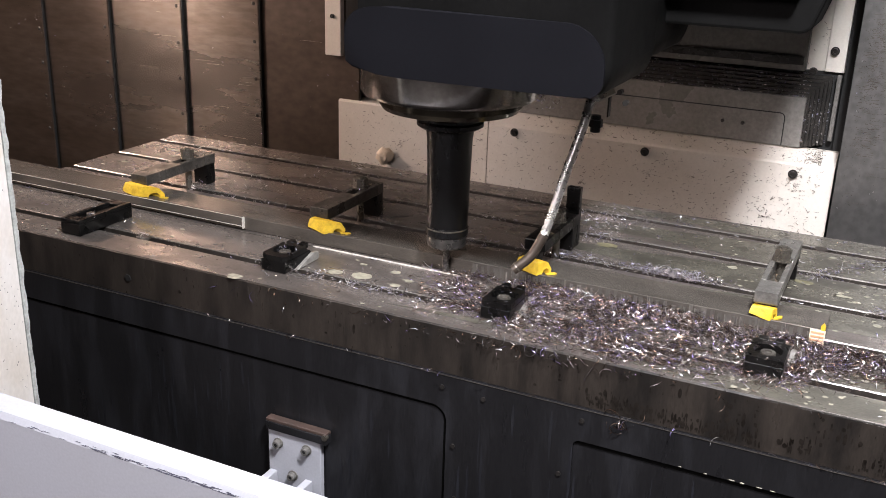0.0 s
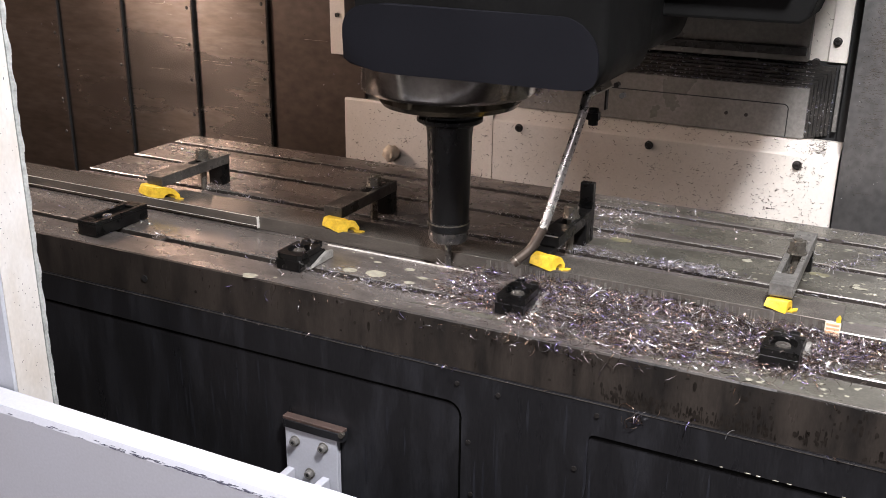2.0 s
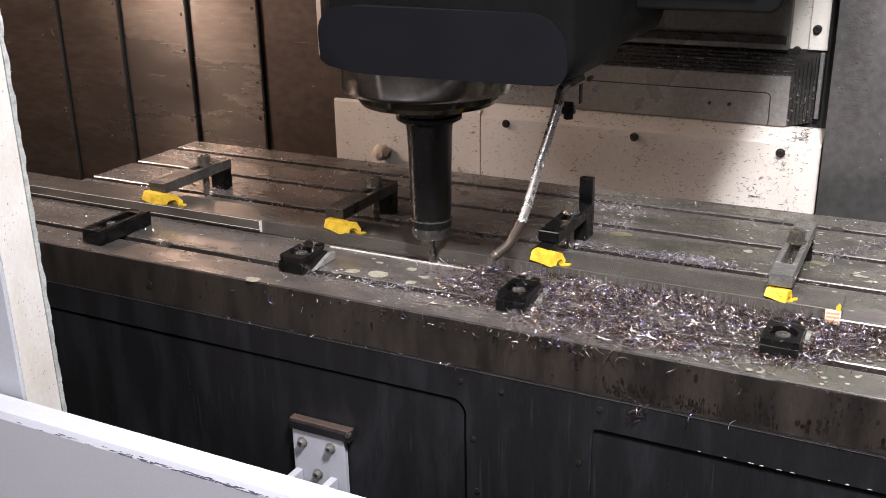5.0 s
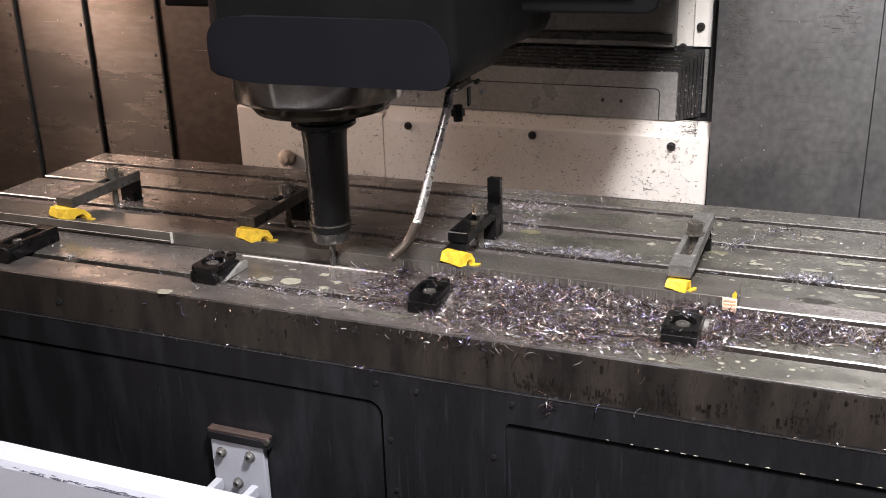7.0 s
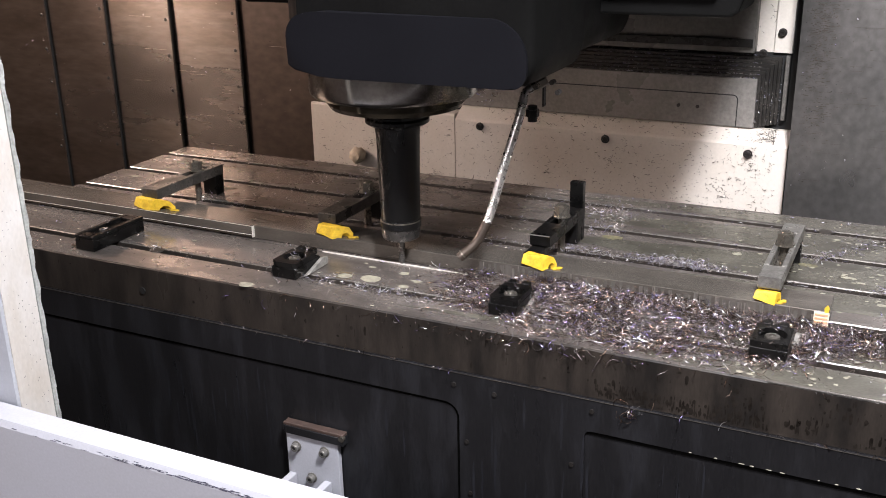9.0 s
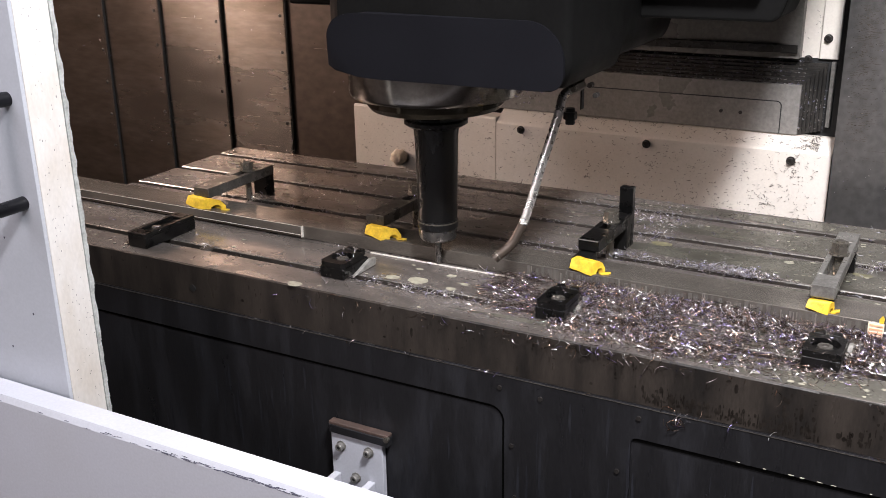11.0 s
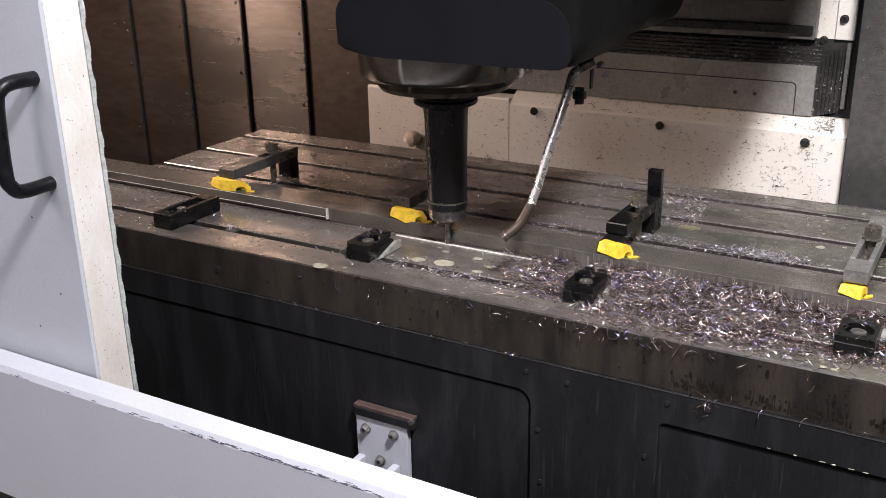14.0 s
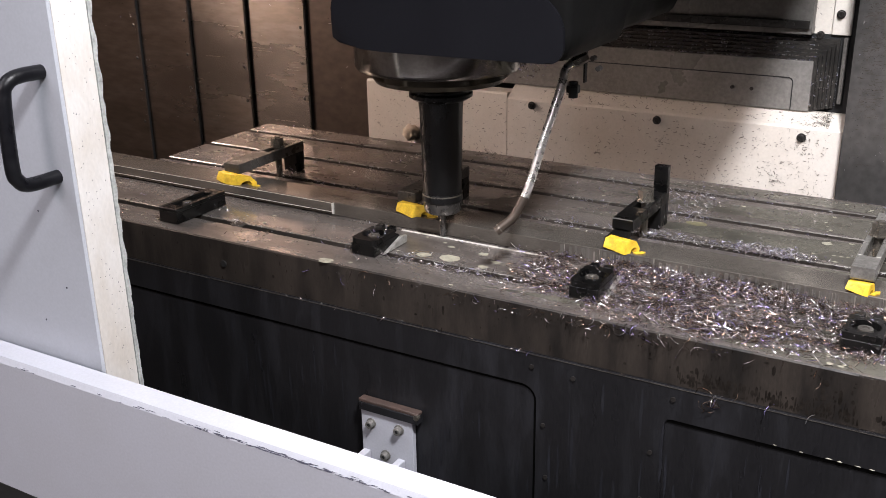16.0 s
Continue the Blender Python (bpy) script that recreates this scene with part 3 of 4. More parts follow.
def strap_clamp(x0, x1, y0, y1, mat, stud, heel, label, post=0.0, slot=(0.035, 0.028), toe=0.0):
    t = thing("strap_clamp", label, "clamp", "clamps on the table")
    z0, z1 = 0.988, 1.006
    s0, s1 = stud - slot[0], stud + slot[1]
    xm = (x0 + x1) / 2
    # strap with an open slot: nose, two cheeks, tail
    part("nose", prism([(y0, z0 + 0.002), (y0, z1), (s0, z1), (s0, z0), (y0 + 0.003, z0)], "x", x0, x1, 0.0010, 1), mat, t)
    part("lit_or_worn_edge", box(x0 + 0.001, x1 - 0.001, y0 - 0.0004, y0 + 0.0010, z1 - 0.0011, z1 + 0.0003), M_LIGHT_STEEL, t, "bright worn edge")
    part("cheek", box(x0, xm - 0.0075, s0 + 0.0002, s1, z0, z1, 0.001, 1), mat, t)
    part("cheek", box(xm + 0.0075, x1, s0 + 0.0002, s1, z0, z1, 0.001, 1), mat, t)
    part("tail", box(x0, x1, s1 + 0.0002, y1, z0, z1, 0.0012), mat, t)
    if toe:
        part("toe", box(x0 + 0.002, x0 + 0.026, y0 - toe, y0 + 0.012, 0.9885 - 0.013, z0 - 0.0003, 0.0015), M_BLACK_STEEL, t, "small dark block under the strap's nose")
    if heel:
        part("heel", box(x0 + 0.002, x1 - 0.001, y1 - heel, y1, TOP + 0.0005, z0 - 0.0003, 0.0015), M_BLACK_STEEL, t, "dark stepped heel")
    if post:
        part("post", box(x0 + 0.009, x1 - 0.001, y1 + 0.0005, y1 + 0.014, TOP + 0.0005, TOP + post, 0.0015), M_BLACK_STEEL, t, "tall dark riser block")
    part("stud", rod((xm, stud, TOP - 0.02), (xm, stud, z1 + 0.0205), 0.0060, 14), M_NUT, t)
    part("washer", lathe([(0.006, z1 + 0.0003), (0.0135, z1 + 0.0003), (0.0135, z1 + 0.0028), (0.006, z1 + 0.0028)], (xm, stud), 22), M_NUT, t)
    part("nut", hex_nut((xm, stud, z1 + 0.0105), 0.0122, 0.0150), M_NUT, t)
    return t


strap_clamp(-1.212, -1.177, 1.268, 1.452, M_STEEL, SLOTS[2], 0.022, "worn grey steel strap clamp on a dark heel block")
strap_clamp(-0.848, -0.815, 1.268, 1.447, M_STEEL, SLOTS[2], 0.022, "worn grey steel strap clamp on a dark heel block")
strap_clamp(-0.499, -0.467, 1.300, 1.452, M_BLACK_STEEL, SLOTS[2], 0.022, "black steel strap clamp against a tall riser block", 0.097, toe=0.034)
strap_clamp(-0.166, -0.136, 1.262, 1.500, M_LIGHT_STEEL, SLOTS[2], 0.02, "bright bare-steel strap clamp with a long slot", slot=(0.088, 0.060))


def pad(a, b, c, high=0.0178):
    """A roof-shaped pad: a, b are the ends of its front foot, c the rear foot of its open gable."""
    t = thing("clamp_pad", "roof-shaped bright yellow plastic pad under a strap clamp", "pad", "yellow clamp pads")
    zb = 0.9728
    a, b, c = Vector(a), Vector(b), Vector(c)
    back = Vector((0.006, 0.022))
    out = [(0.0, 0.0), (0.02, 0.18), (0.20, 0.94), (0.24, 1.0), (0.74, 1.0), (0.80, 0.94), (1.0, 0.36), (1.0, 0.0), (0.88, 0.0), (0.84, 0.26), (0.72, 0.44), (0.58, 0.44), (0.46, 0.26), (0.42, 0.0)]
    bm = bmesh.new()
    n = len(out)
    rows = []
    for i in range(6):
        f = i / 5
        row = []
        for v, h in out:
            q = (a + back * v).lerp(b + (c - b) * v, f)
            foot = (0.0045 * (1 - f) - 0.0020 * f) if v < 0.03 else 0.0
            w = Vector((q.x, q.y, zb + high * h + foot))
            k = 0.0011 * noise.noise(w * 95)
            row.append(bm.verts.new((w.x + k, w.y + k, w.z + (1.4 * k if h > 0.1 else 0.0))))
        rows.append(row)
    for p, q in zip(rows, rows[1:]):
        for i in range(n):
            bm.faces.new((p[i], p[(i + 1) % n], q[(i + 1) % n], q[i]))
    bm.faces.new(rows[0])
    bm.faces.new(rows[-1][::-1])
    bmesh.ops.bevel(bm, geom=[e for e in bm.edges if len(e.link_faces) == 2 and e.calc_face_angle(0) > 0.5], offset=0.0005, segments=1, affect="EDGES")
    cap = part("cap", bm, M_YELLOW, t)
    # embossed mark on the sloping front
    for i in range(3):
        for v, w in ((0.10, 0.13), (0.16, 0.19)):
            bm = bmesh.new()
            ring = [(a + back * q).lerp(b + (c - b) * q, f) for q, f in ((v, 0.2 + 0.22 * i), (v, 0.34 + 0.22 * i), (w, 0.34 + 0.22 * i), (w, 0.2 + 0.22 * i))]
            low = [bm.verts.new((q.x, q.y, zb + high * h)) for q, h in zip(ring, (v * 4.5, v * 4.5, w * 4.5, w * 4.5))]
            top = [bm.verts.new((q.x - 0.0002, q.y - 0.0008, zb + high * h + 0.0004)) for q, h in zip(ring, (v * 4.5, v * 4.5, w * 4.5, w * 4.5))]
            bm.faces.new(top)
            for j in range(4):
                bm.faces.new((low[j], low[(j + 1) % 4], top[(j + 1) % 4], top[j]))
            part("ridge", bm, M_YELLOW, cap)
    d = (c - b).normalized()
    e = Vector((d.y, -d.x))
    tab = [c - d * 0.009 + e * 0.0005, c + d * 0.004 + e * 0.0, c + d * 0.008 + e * 0.003, c + d * 0.003 + e * 0.0065, c - d * 0.007 + e * 0.005]
    part("tab", prism([(q.x, q.y) for q in tab], "z", 0.9728, 0.9745), M_YELLOW, t)


pad((-1.2190, 1.2535), (-1.1850, 1.2520), (-1.1420, 1.2700))
pad((-0.8430, 1.2535), (-0.8120, 1.2520), (-0.7830, 1.2680))
pad((-0.4930, 1.2535), (-0.4610, 1.2520), (-0.4440, 1.2660))
pad((-0.1680, 1.2540), (-0.1410, 1.2540), (-0.1350, 1.2660), 0.0135)

def front_bracket():
    t = thing("hinge_bracket", "white steel bracket bolted to the table front under a bar", "bracket")
    y = FRONT - 0.003
    part("plate", box(-0.792, -0.702, y - 0.010, y - 0.0002, 0.55, 0.731, 0.0012), M_WHITE, t)
    part("cap_bar", box(-0.793, -0.690, y - 0.014, y - 0.0002, 0.7315, 0.7448, 0.0008, 1), M_CASTING, t, "black bar")
    # the black bar's lit top edge, painted as a brown strip
    part("lit_or_worn_edge", box(-0.793, -0.690, y - 0.0135, y - 0.0002, 0.7450, 0.7500, 0.0008, 1), M_LIT_BROWN, t, "brown strip for the lit top edge of the bar")
    part("cap_screw", rod((-0.692, y - 0.016, 0.744), (-0.692, y - 0.010, 0.744), 0.0045, 12), M_NUT, t)
    for x, z in ((-0.774, 0.711), (-0.725, 0.713), (-0.750, 0.663)):
        b = part("bolt", lathe([(0.0, 0.0), (0.0082, 0.0), (0.0082, 0.0012), (0.0060, 0.0014), (0.0060, 0.008), (0.0052, 0.009), (0.003, 0.009), (0.003, 0.006), (0.0, 0.006)], (0, 0), 18), M_LIGHT_STEEL, t, "grey socket-head bolt")
        # black plug paints the shade inside the hollow head
        part("socket", rod((0, 0, 0.0061), (0, 0, 0.0086), 0.0028, 6), M_RUBBER_SHADE, b)
        b.matrix_basis = Matrix.Translation((x, y - 0.010, z)) @ Matrix.Rotation(radians(90), 4, "X")
    for x in (-0.783, -0.722):
        part("arm", box(x - 0.006, x + 0.006, y - 0.085, y - 0.0105, 0.646, 0.664, 0.0012), M_WHITE, t)
    part("pin", rod((-0.80, y - 0.07, 0.652), (-0.700, y - 0.07, 0.652), 0.005, 12), M_NUT, t)


front_bracket()

# ---- travelling column with the head ----
COLUMN = thing("milling_column", "travelling milling column with black head, spindle, cream splash plate and way covers", "milling machine")
CX, CY = -0.5995, 1.2470


def column():
    c = COLUMN
    # splash plates
    p = part("splash_plate", prism([(1.890, 0.72), (1.890, 1.022), (1.893, 1.026), (1.928, 1.047), (1.94, 1.047), (1.94, 0.72)], "x", -0.8125, -0.1315), M_CREAM, c, "cream enamel plate speckled with chips")
    q = part("splash_plate", prism([(1.8905, 0.72), (1.8905, 1.030), (1.893, 1.034), (1.9, 1.034), (1.9, 0.72)], "x", -1.177, -0.8145), M_CREAM, c, "cream enamel plate speckled with chips")
    part("plate_flange", box(-1.177, -0.8145, 1.9003, 1.940, 0.72, 1.0335), M_CREAM, c, "folded top of the cream plate")
    for x, z in ((-0.754, 1.013), (-0.480, 1.010), (-0.202, 1.006)):
        b = part("bolt", lathe([(0.0, 0.0), (0.0085, 0.0), (0.0085, 0.002), (0.006, 0.0022), (0.006, 0.008), (0.005, 0.009), (0.003, 0.009), (0.0035, 0.006), (0.0, 0.006)], (0, 0), 18), M_BOLT, p, "dark socket-head bolt")
        b.matrix_basis = Matrix.Translation((x, 1.8899, z)) @ Matrix.Rotation(radians(90), 4, "X")
    bm = bmesh.new()
    bmesh.ops.create_icosphere(bm, subdivisions=3, radius=1.0)
    for v in bm.verts:
        k = 1 + 0.35 * noise.noise(v.co * 2.3) + 0.12 * noise.noise(v.co * 6)
        v.co = Vector((-1.052 + 0.019 * v.co.x * k, 1.878 + 0.016 * v.co.y * k, 0.924 + 0.018 * v.co.z * k))
    part("sealant_lump", bm, M_LUMP, c, "crumpled cream lump stuck to the plate", smooth=60)
    # column face
    part("column_face", box(-1.0, -0.1455, 1.962, 2.2, 1.187, 2.45), M_CREAM, c, "cream painted column face")
    # solid black box in place of the shade in the open gap
    part("gap_shade", box(-0.26, -0.1455, 1.9625, 2.2, 0.75, 1.1865), M_RUBBER_SHADE, c, "black box for the shaded gap beside the way covers")
    strip = part("column_edge", box(-1.207, -1.167, 1.8845, 1.9005, 1.130, 2.45, 0.001, 1), M_CREAM, c, "cream painted column edge")
    for z in (1.215, 1.31):
        b = part("bolt", rod((-1.187, 1.8846, z), (-1.187, 1.8800, z), 0.0045, 12), M_BOLT, strip)
    part("edge_plate", box(-0.181, -0.147, 1.955, 1.9615, 1.187, 1.40, 0.001, 1), M_CREAM, c)
    for x, z, y in ((-0.168, 1.225, 1.955), (-0.201, 1.184, 1.962), (-0.168, 1.33, 1.955)):
        b = part("bolt", lathe([(0.0, 0.0), (0.0080, 0.0), (0.0080, 0.002), (0.0058, 0.0022), (0.0058, 0.008), (0.005, 0.009), (0.003, 0.009), (0.003, 0.006), (0.0, 0.006)], (0, 0), 18), M_BOLT, c, "dark socket-head bolt")
        b.matrix_basis = Matrix.Translation((x, y, z)) @ Matrix.Rotation(radians(90), 4, "X")
    part("wiper", box(-0.1450, -0.1310, 1.9405, 2.0, 0.72, 2.45), M_RUBBER_SHADE, c, "black rubber wiper strip")
    part("guide_rail", box(-0.157, -0.149, 1.945, 1.954, 1.062, 1.184, 0.001, 1), M_LIGHT_STEEL, c)
    # nested way covers; those behind the first carry their shade in a darker colour
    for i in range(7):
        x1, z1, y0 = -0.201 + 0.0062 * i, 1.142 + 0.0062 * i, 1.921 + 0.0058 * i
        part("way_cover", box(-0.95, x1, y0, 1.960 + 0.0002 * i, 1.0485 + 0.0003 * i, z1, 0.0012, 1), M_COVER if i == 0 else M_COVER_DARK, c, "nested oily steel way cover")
    out = [(-0.95, 1.1105), (-0.243, 1.1105), *arc(-0.243, 1.1005, 0.010, 90, 0, 5), (-0.233, 1.0495), (-0.235, 1.0495), *arc(-0.243, 1.1005, 0.008, 0, 90, 5), (-0.95, 1.1085)]
    part("groove_line", prism(out, "y", 1.9198, 1.9205), M_RUBBER_SHADE, c)
    for x in (-0.345, -0.308):
        part("cover_screw", rod((x, 1.9208, 1.083), (x, 1.9178, 1.083), 0.0035, 12), M_BOLT, c)
    part("upper_plate", box(-0.95, -0.213, 1.9335, 1.9615, 1.1875, 1.329, 0.001, 1), M_COVER_UP, c, "dark steel plate above the way covers")
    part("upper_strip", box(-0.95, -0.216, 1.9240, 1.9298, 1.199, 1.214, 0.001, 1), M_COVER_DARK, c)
    for i in range(6):
        x = -0.245 - i * 0.06
        part("cover_screw", rod((x, 1.9242, 1.2065), (x, 1.9222, 1.2065), 0.003, 10), M_BOLT, c)
    # upper head casting
    part("upper_casting", prism([(-1.0, 1.309), (-0.174, 1.311), (-0.163, 1.318), (-0.010, 1.78), (-0.010, 1.9), (-1.0, 1.9)], "y", 1.44, 1.56, 0.004), M_HEAD_SIDE, c, "black upper head casting")
    part("rear_casting", prism([(-1.0, 1.330), (-0.205, 1.330), (-0.150, 1.50), (-0.150, 1.9), (-1.0, 1.9)], "y", 1.5605, 1.9290, 0.003), M_HEAD_SIDE, c, "black rear casting with a slanted corner")
    part("upper_face", box(-0.9, -0.18, 1.405, 1.4395, 1.36, 1.9, 0.006), M_HEAD_SIDE, c)
    # head
    plan = [(-0.662, 1.100), *arc(-0.344, 1.110, 0.010, -90, 0, 3), (-0.334, 1.285), (-0.36, 1.33), (-0.36, 1.60), (-0.70, 1.60), (-0.714, 1.40), (-0.714, 1.158)]
    bm = bmesh.new()
    rows = [(1.262, 0.045), (1.268, 0.028), (1.280, 0.012), (1.296, 0.0), (1.80, 0.0)]
    rings = []
    mx, my = -0.52, 1.32
    for z, inset in rows:
        ring = []
        for u, v in plan:
            left = 1.0 if u < -0.6 else 0.45
            du, dv = (inset * left if u < mx else -inset * 0.35), (inset * 0.25 if v < my else 0)
            ring.append(bm.verts.new((u + du, v + dv, z)))
        rings.append(ring)
    for a, b in zip(rings, rings[1:]):
        for i in range(len(plan)):
            j = (i + 1) % len(plan)
            bm.faces.new((a[i], a[j], b[j], b[i]))
    bm.faces.new(rings[0])
    bm.faces.new(rings[-1])
    h = part("head_housing", bm, M_HEAD_SIDE, c, "black painted spindle head", smooth=35)
    face = [(-0.679, 1.300), (-0.679, 1.273), (-0.668, 1.266), (-0.633, 1.260), (-0.600, 1.2585), (-0.369, 1.2600), *arc(-0.362, 1.281, 0.021, -80, 0, 10), *arc(-0.391, 1.293, 0.050, 5, 85, 20), (-0.615, 1.345), *arc(-0.648, 1.309, 0.031, 85, 175, 12)]
    part("front_panel", prism(face, "y", 1.0955, 1.1002, 0.0022, 3), M_HEAD, h, "dark blue-black front panel with a rounded corner", smooth=35)
    # spindle nose
    part("spindle_nose", lathe([(0.0, 1.27), (0.124, 1.27), (0.125, 1.222), (0.122, 1.2165), (0.118, 1.215), (0.0, 1.215)], (CX, CY), 64), M_NOSE, c, "polished steel spindle nose", smooth=30)
    part("nose_ring", lathe([(0.0, 1.2148), (0.100, 1.2148), (0.100, 1.203), (0.095, 1.196), (0.070, 1.190), (0.0, 1.190)], (CX, CY), 64), M_NOSE_RING, c, "dark olive-brown steel ring", smooth=30)
    hld = part("tool_holder", lathe([(0.0, 1.196), (0.0465, 1.196), (0.0475, 1.192), (0.0475, 1.186), (0.044, 1.183), (0.044, 1.180), (0.047, 1.177), (0.047, 1.172), (0.041, 1.168), (0.0335, 1.166), (0.0330, 1.158), (0.0322, 1.153), (0.0297, 1.040), (0.0290, 1.024), (0.0, 1.024)], (CX, CY), 48), M_HOLDER, c, "long black collet-chuck tool holder", smooth=30)
    part("nut_face", lathe([(0.0, 1.0108), (0.0292, 1.0108), (0.0292, 1.002), (0.0278, 0.9955), (0.0255, 0.9935), (0.012, 0.9932), (0.0, 0.9932)], (CX, CY), 48), M_CARBIDE, hld, "polished lower nut face", smooth=30)
    part("collet_nut", lathe([(0.0, 1.025), (0.0298, 1.025), (0.0308, 1.022), (0.0308, 1.013), (0.0296, 1.0110), (0.0, 1.0110)], (CX, CY), 48), M_HOLDER, hld, "shiny dark collet nut", smooth=30)
    part("bright_ring", lathe([(0.0298, 1.0238), (0.0311, 1.0233), (0.0311, 1.0216), (0.0298, 1.0211)], (CX, CY), 48), M_NUT, hld, "bright worn ring", smooth=30)
    # two-flute cutter
    bm = bmesh.new()
    n, rings = 16, []
    for i in range(15):
        z = 0.991 - 0.0385 * i / 14
        ring = []
        for k in range(n):
            a = 2 * math.pi * k / n
            r = 0.0048 * (1 - (0.28 * max(0, math.cos(2 * a - i * 0.45)) ** 2 if i > 3 else 0))
            ring.append(bm.verts.new((CX + r * math.cos(a), CY + r * math.sin(a), z)))
        rings.append(ring)
    for a, b in zip(rings, rings[1:]):
        for k in range(n):
            bm.faces.new((a[k], a[(k + 1) % n], b[(k + 1) % n], b[k]))
    bm.faces.new(rings[-1])
    part("end_mill", bm, M_CARBIDE, hld, "fluted carbide end mill", smooth=50)
    # coolant hose
    line = spline([(-0.3821, 1.244, 1.2400), (-0.3891, 1.240, 1.2360), (-0.3971, 1.236, 1.2270), (-0.4001, 1.228, 1.2040), (-0.4061, 1.214, 1.1690), (-0.4131, 1.200, 1.1330), (-0.4191, 1.188, 1.0970), (-0.4261, 1.174, 1.0610)], 20)
    hose = part("coolant_hose", tube(line, 0.0058, 14), M_BRAID, c, "braided steel coolant hose", smooth=70)
    # crossing strands of the braid
    bm = bmesh.new()
    side = Vector((0.3, 1, 0.2)).normalized()
    for way in (-1, 1):
        for k in range(9):
            strand = []
            for i, q in enumerate(line):
                d = (line[min(i + 1, len(line) - 1)] - line[max(i - 1, 0)]).normalized()
                u = d.cross(side).normalized()
                a = way * 0.42 * i + 2 * math.pi * k / 9
                strand.append(q + 0.0057 * (u * math.cos(a) + d.cross(u) * math.sin(a)))
            tube(strand, 0.0006, 4, bm=bm)
    part("braid", bm, M_BRAID, hose, "crossing bright steel strands", smooth=70)["kind"] = "stuff"
    part("fitting", rod((-0.3721, 1.250, 1.2460), (-0.3891, 1.240, 1.2360), 0.0076, 6), M_NUT, hose)
    # the head's shadow on the hose is put into this end's brown colour
    part("hose_end", tube(spline([(-0.4261, 1.174, 1.0610), (-0.4371, 1.163, 1.0350), (-0.4501, 1.152, 1.0210), (-0.4561, 1.148, 1.0150)], 8), 0.0066, 14), M_HOSE_END, hose, "lower end of the hose, browned for the head's shadow", smooth=40)
    p, q = Vector((-0.4501, 1.152, 1.021)), Vector((-0.4561, 1.148, 1.015))
    part("end_ring", rod(p + (q - p) * 0.2, p + (q - p) * 0.42, 0.0074, 16), M_NUT, hose, "thin bright ring")
    part("hose_bracket", box(-0.3790, -0.3768, 1.252, 1.262, 1.208, 1.270, 0.0006, 1), M_BLACK_STEEL, c, "thin black bracket plate")
    bm = hex_nut((-0.3925, 1.252, 1.199), 0.0095, 0.010)
    rod((-0.3925, 1.252, 1.187), (-0.3925, 1.252, 1.209), 0.0065, 12, bm)
    part("bracket_bolt", bm, M_BLACK_STEEL, c, "black bolt and nut")
    for x, z in ((-0.36, 1.245), (-0.352, 1.232)):
        part("grub_screw", rod((x, 1.245, z), (x, 1.236, z), 0.0036, 8), M_BOLT, c)


column()


# ---- telescopic wall covers on both sides of the column ----
COVERS = []
WALLS = [tagged(new("telescopic_cover"), "brown oily steel telescopic cover beside the column", "machine cover"), tagged(new("telescopic_cover"), "grey scuffed steel telescopic cover beside the column", "machine cover")]
for k, x in enumerate((-2.027, -1.817, -1.6005, -1.3875, -1.130)):
    y = 1.864 + 0.0095 * k
    x0 = -2.5 if k == 0 else x - 0.31
    s = part("slat", prism([(x0, y + 0.004), (x0, y), (x - 0.002, y), (x, y + 0.0015), (x, y + 0.004)], "z", 0.40, 2.45), M_SLAT_GREY if k in (2, 3) else M_SLAT_OILY if k == 4 else M_SLAT, WALLS[0])
    # added black strip hides the slat's edge and draws the overlap's shadow
    part("seam_shade", box(x + 0.0002, x + 0.0017, y + 0.0018, y + 0.0085, 0.40, 2.45), M_RUBBER_SHADE, s, "black strip for the shade where slats overlap")
    COVERS.append((s, 0.25 * k))
    specks = [(RNG.uniform(x - 0.2, x - 0.01), y - 0.0008, RNG.uniform(0.88, 1.30)) for _ in range(22)] + [(x - RNG.uniform(0, 0.022), y - 0.0008, RNG.uniform(0.88, 1.36)) for _ in range(34)]
    sp = curls("speck", specks, M_CHIP_LIGHT, s, r=(0.001, 0.003), width=(0.0004, 0.0009), flat=1.0)
    sp["kind"] = "stuff"
    # horizontal rub marks
    bm = bmesh.new()
    for _ in range(7 if k in (2, 3) else 1):
        z, w = RNG.uniform(0.9, 1.5), RNG.uniform(0.008, 0.07)
        xs = x - 0.018 - w - RNG.uniform(0, 0.11)
        box(xs, xs + w, y - RNG.uniform(0.0002, 0.0004), y - 0.0001, z, z + RNG.uniform(0.0003, 0.0009), bm=bm)
    part("rub_mark", bm, M_RUB, s)["kind"] = "stuff"
    if k < 4:
        rv = None
        for i in range(14):
            z = 0.865 + 0.085 * i + (0.02 if k % 2 else 0)
            if rv is None:
                bm = bmesh.new()
                bmesh.ops.create_icosphere(bm, subdivisions=2, radius=0.0046)
                rv = part("rivet", bm, M_BOLT, s, smooth=True)
                mesh = rv.data
            else:
                rv = new("rivet", mesh)
                rv.parent = s
            rv.matrix_basis = Matrix.Translation((x - 0.0135, y, z)) @ Matrix.Diagonal((1, 0.5, 1, 1))
for k, (x0, x1) in enumerate(((-0.126, 0.145), (0.10, 0.41), (0.36, 0.68), (0.62, 0.95), (0.90, 1.9))):
    y = 1.858 + 0.0052 * k
    s = part("slat", prism([(x0, y + 0.012), (x0, y), (x1 - 0.002, y), (x1, y + 0.0015), (x1, y + 0.012)], "z", 0.40, 2.45), M_SLAT_R, WALLS[1])
    COVERS.append((s, 1 - 0.25 * k))
bm = bmesh.new()
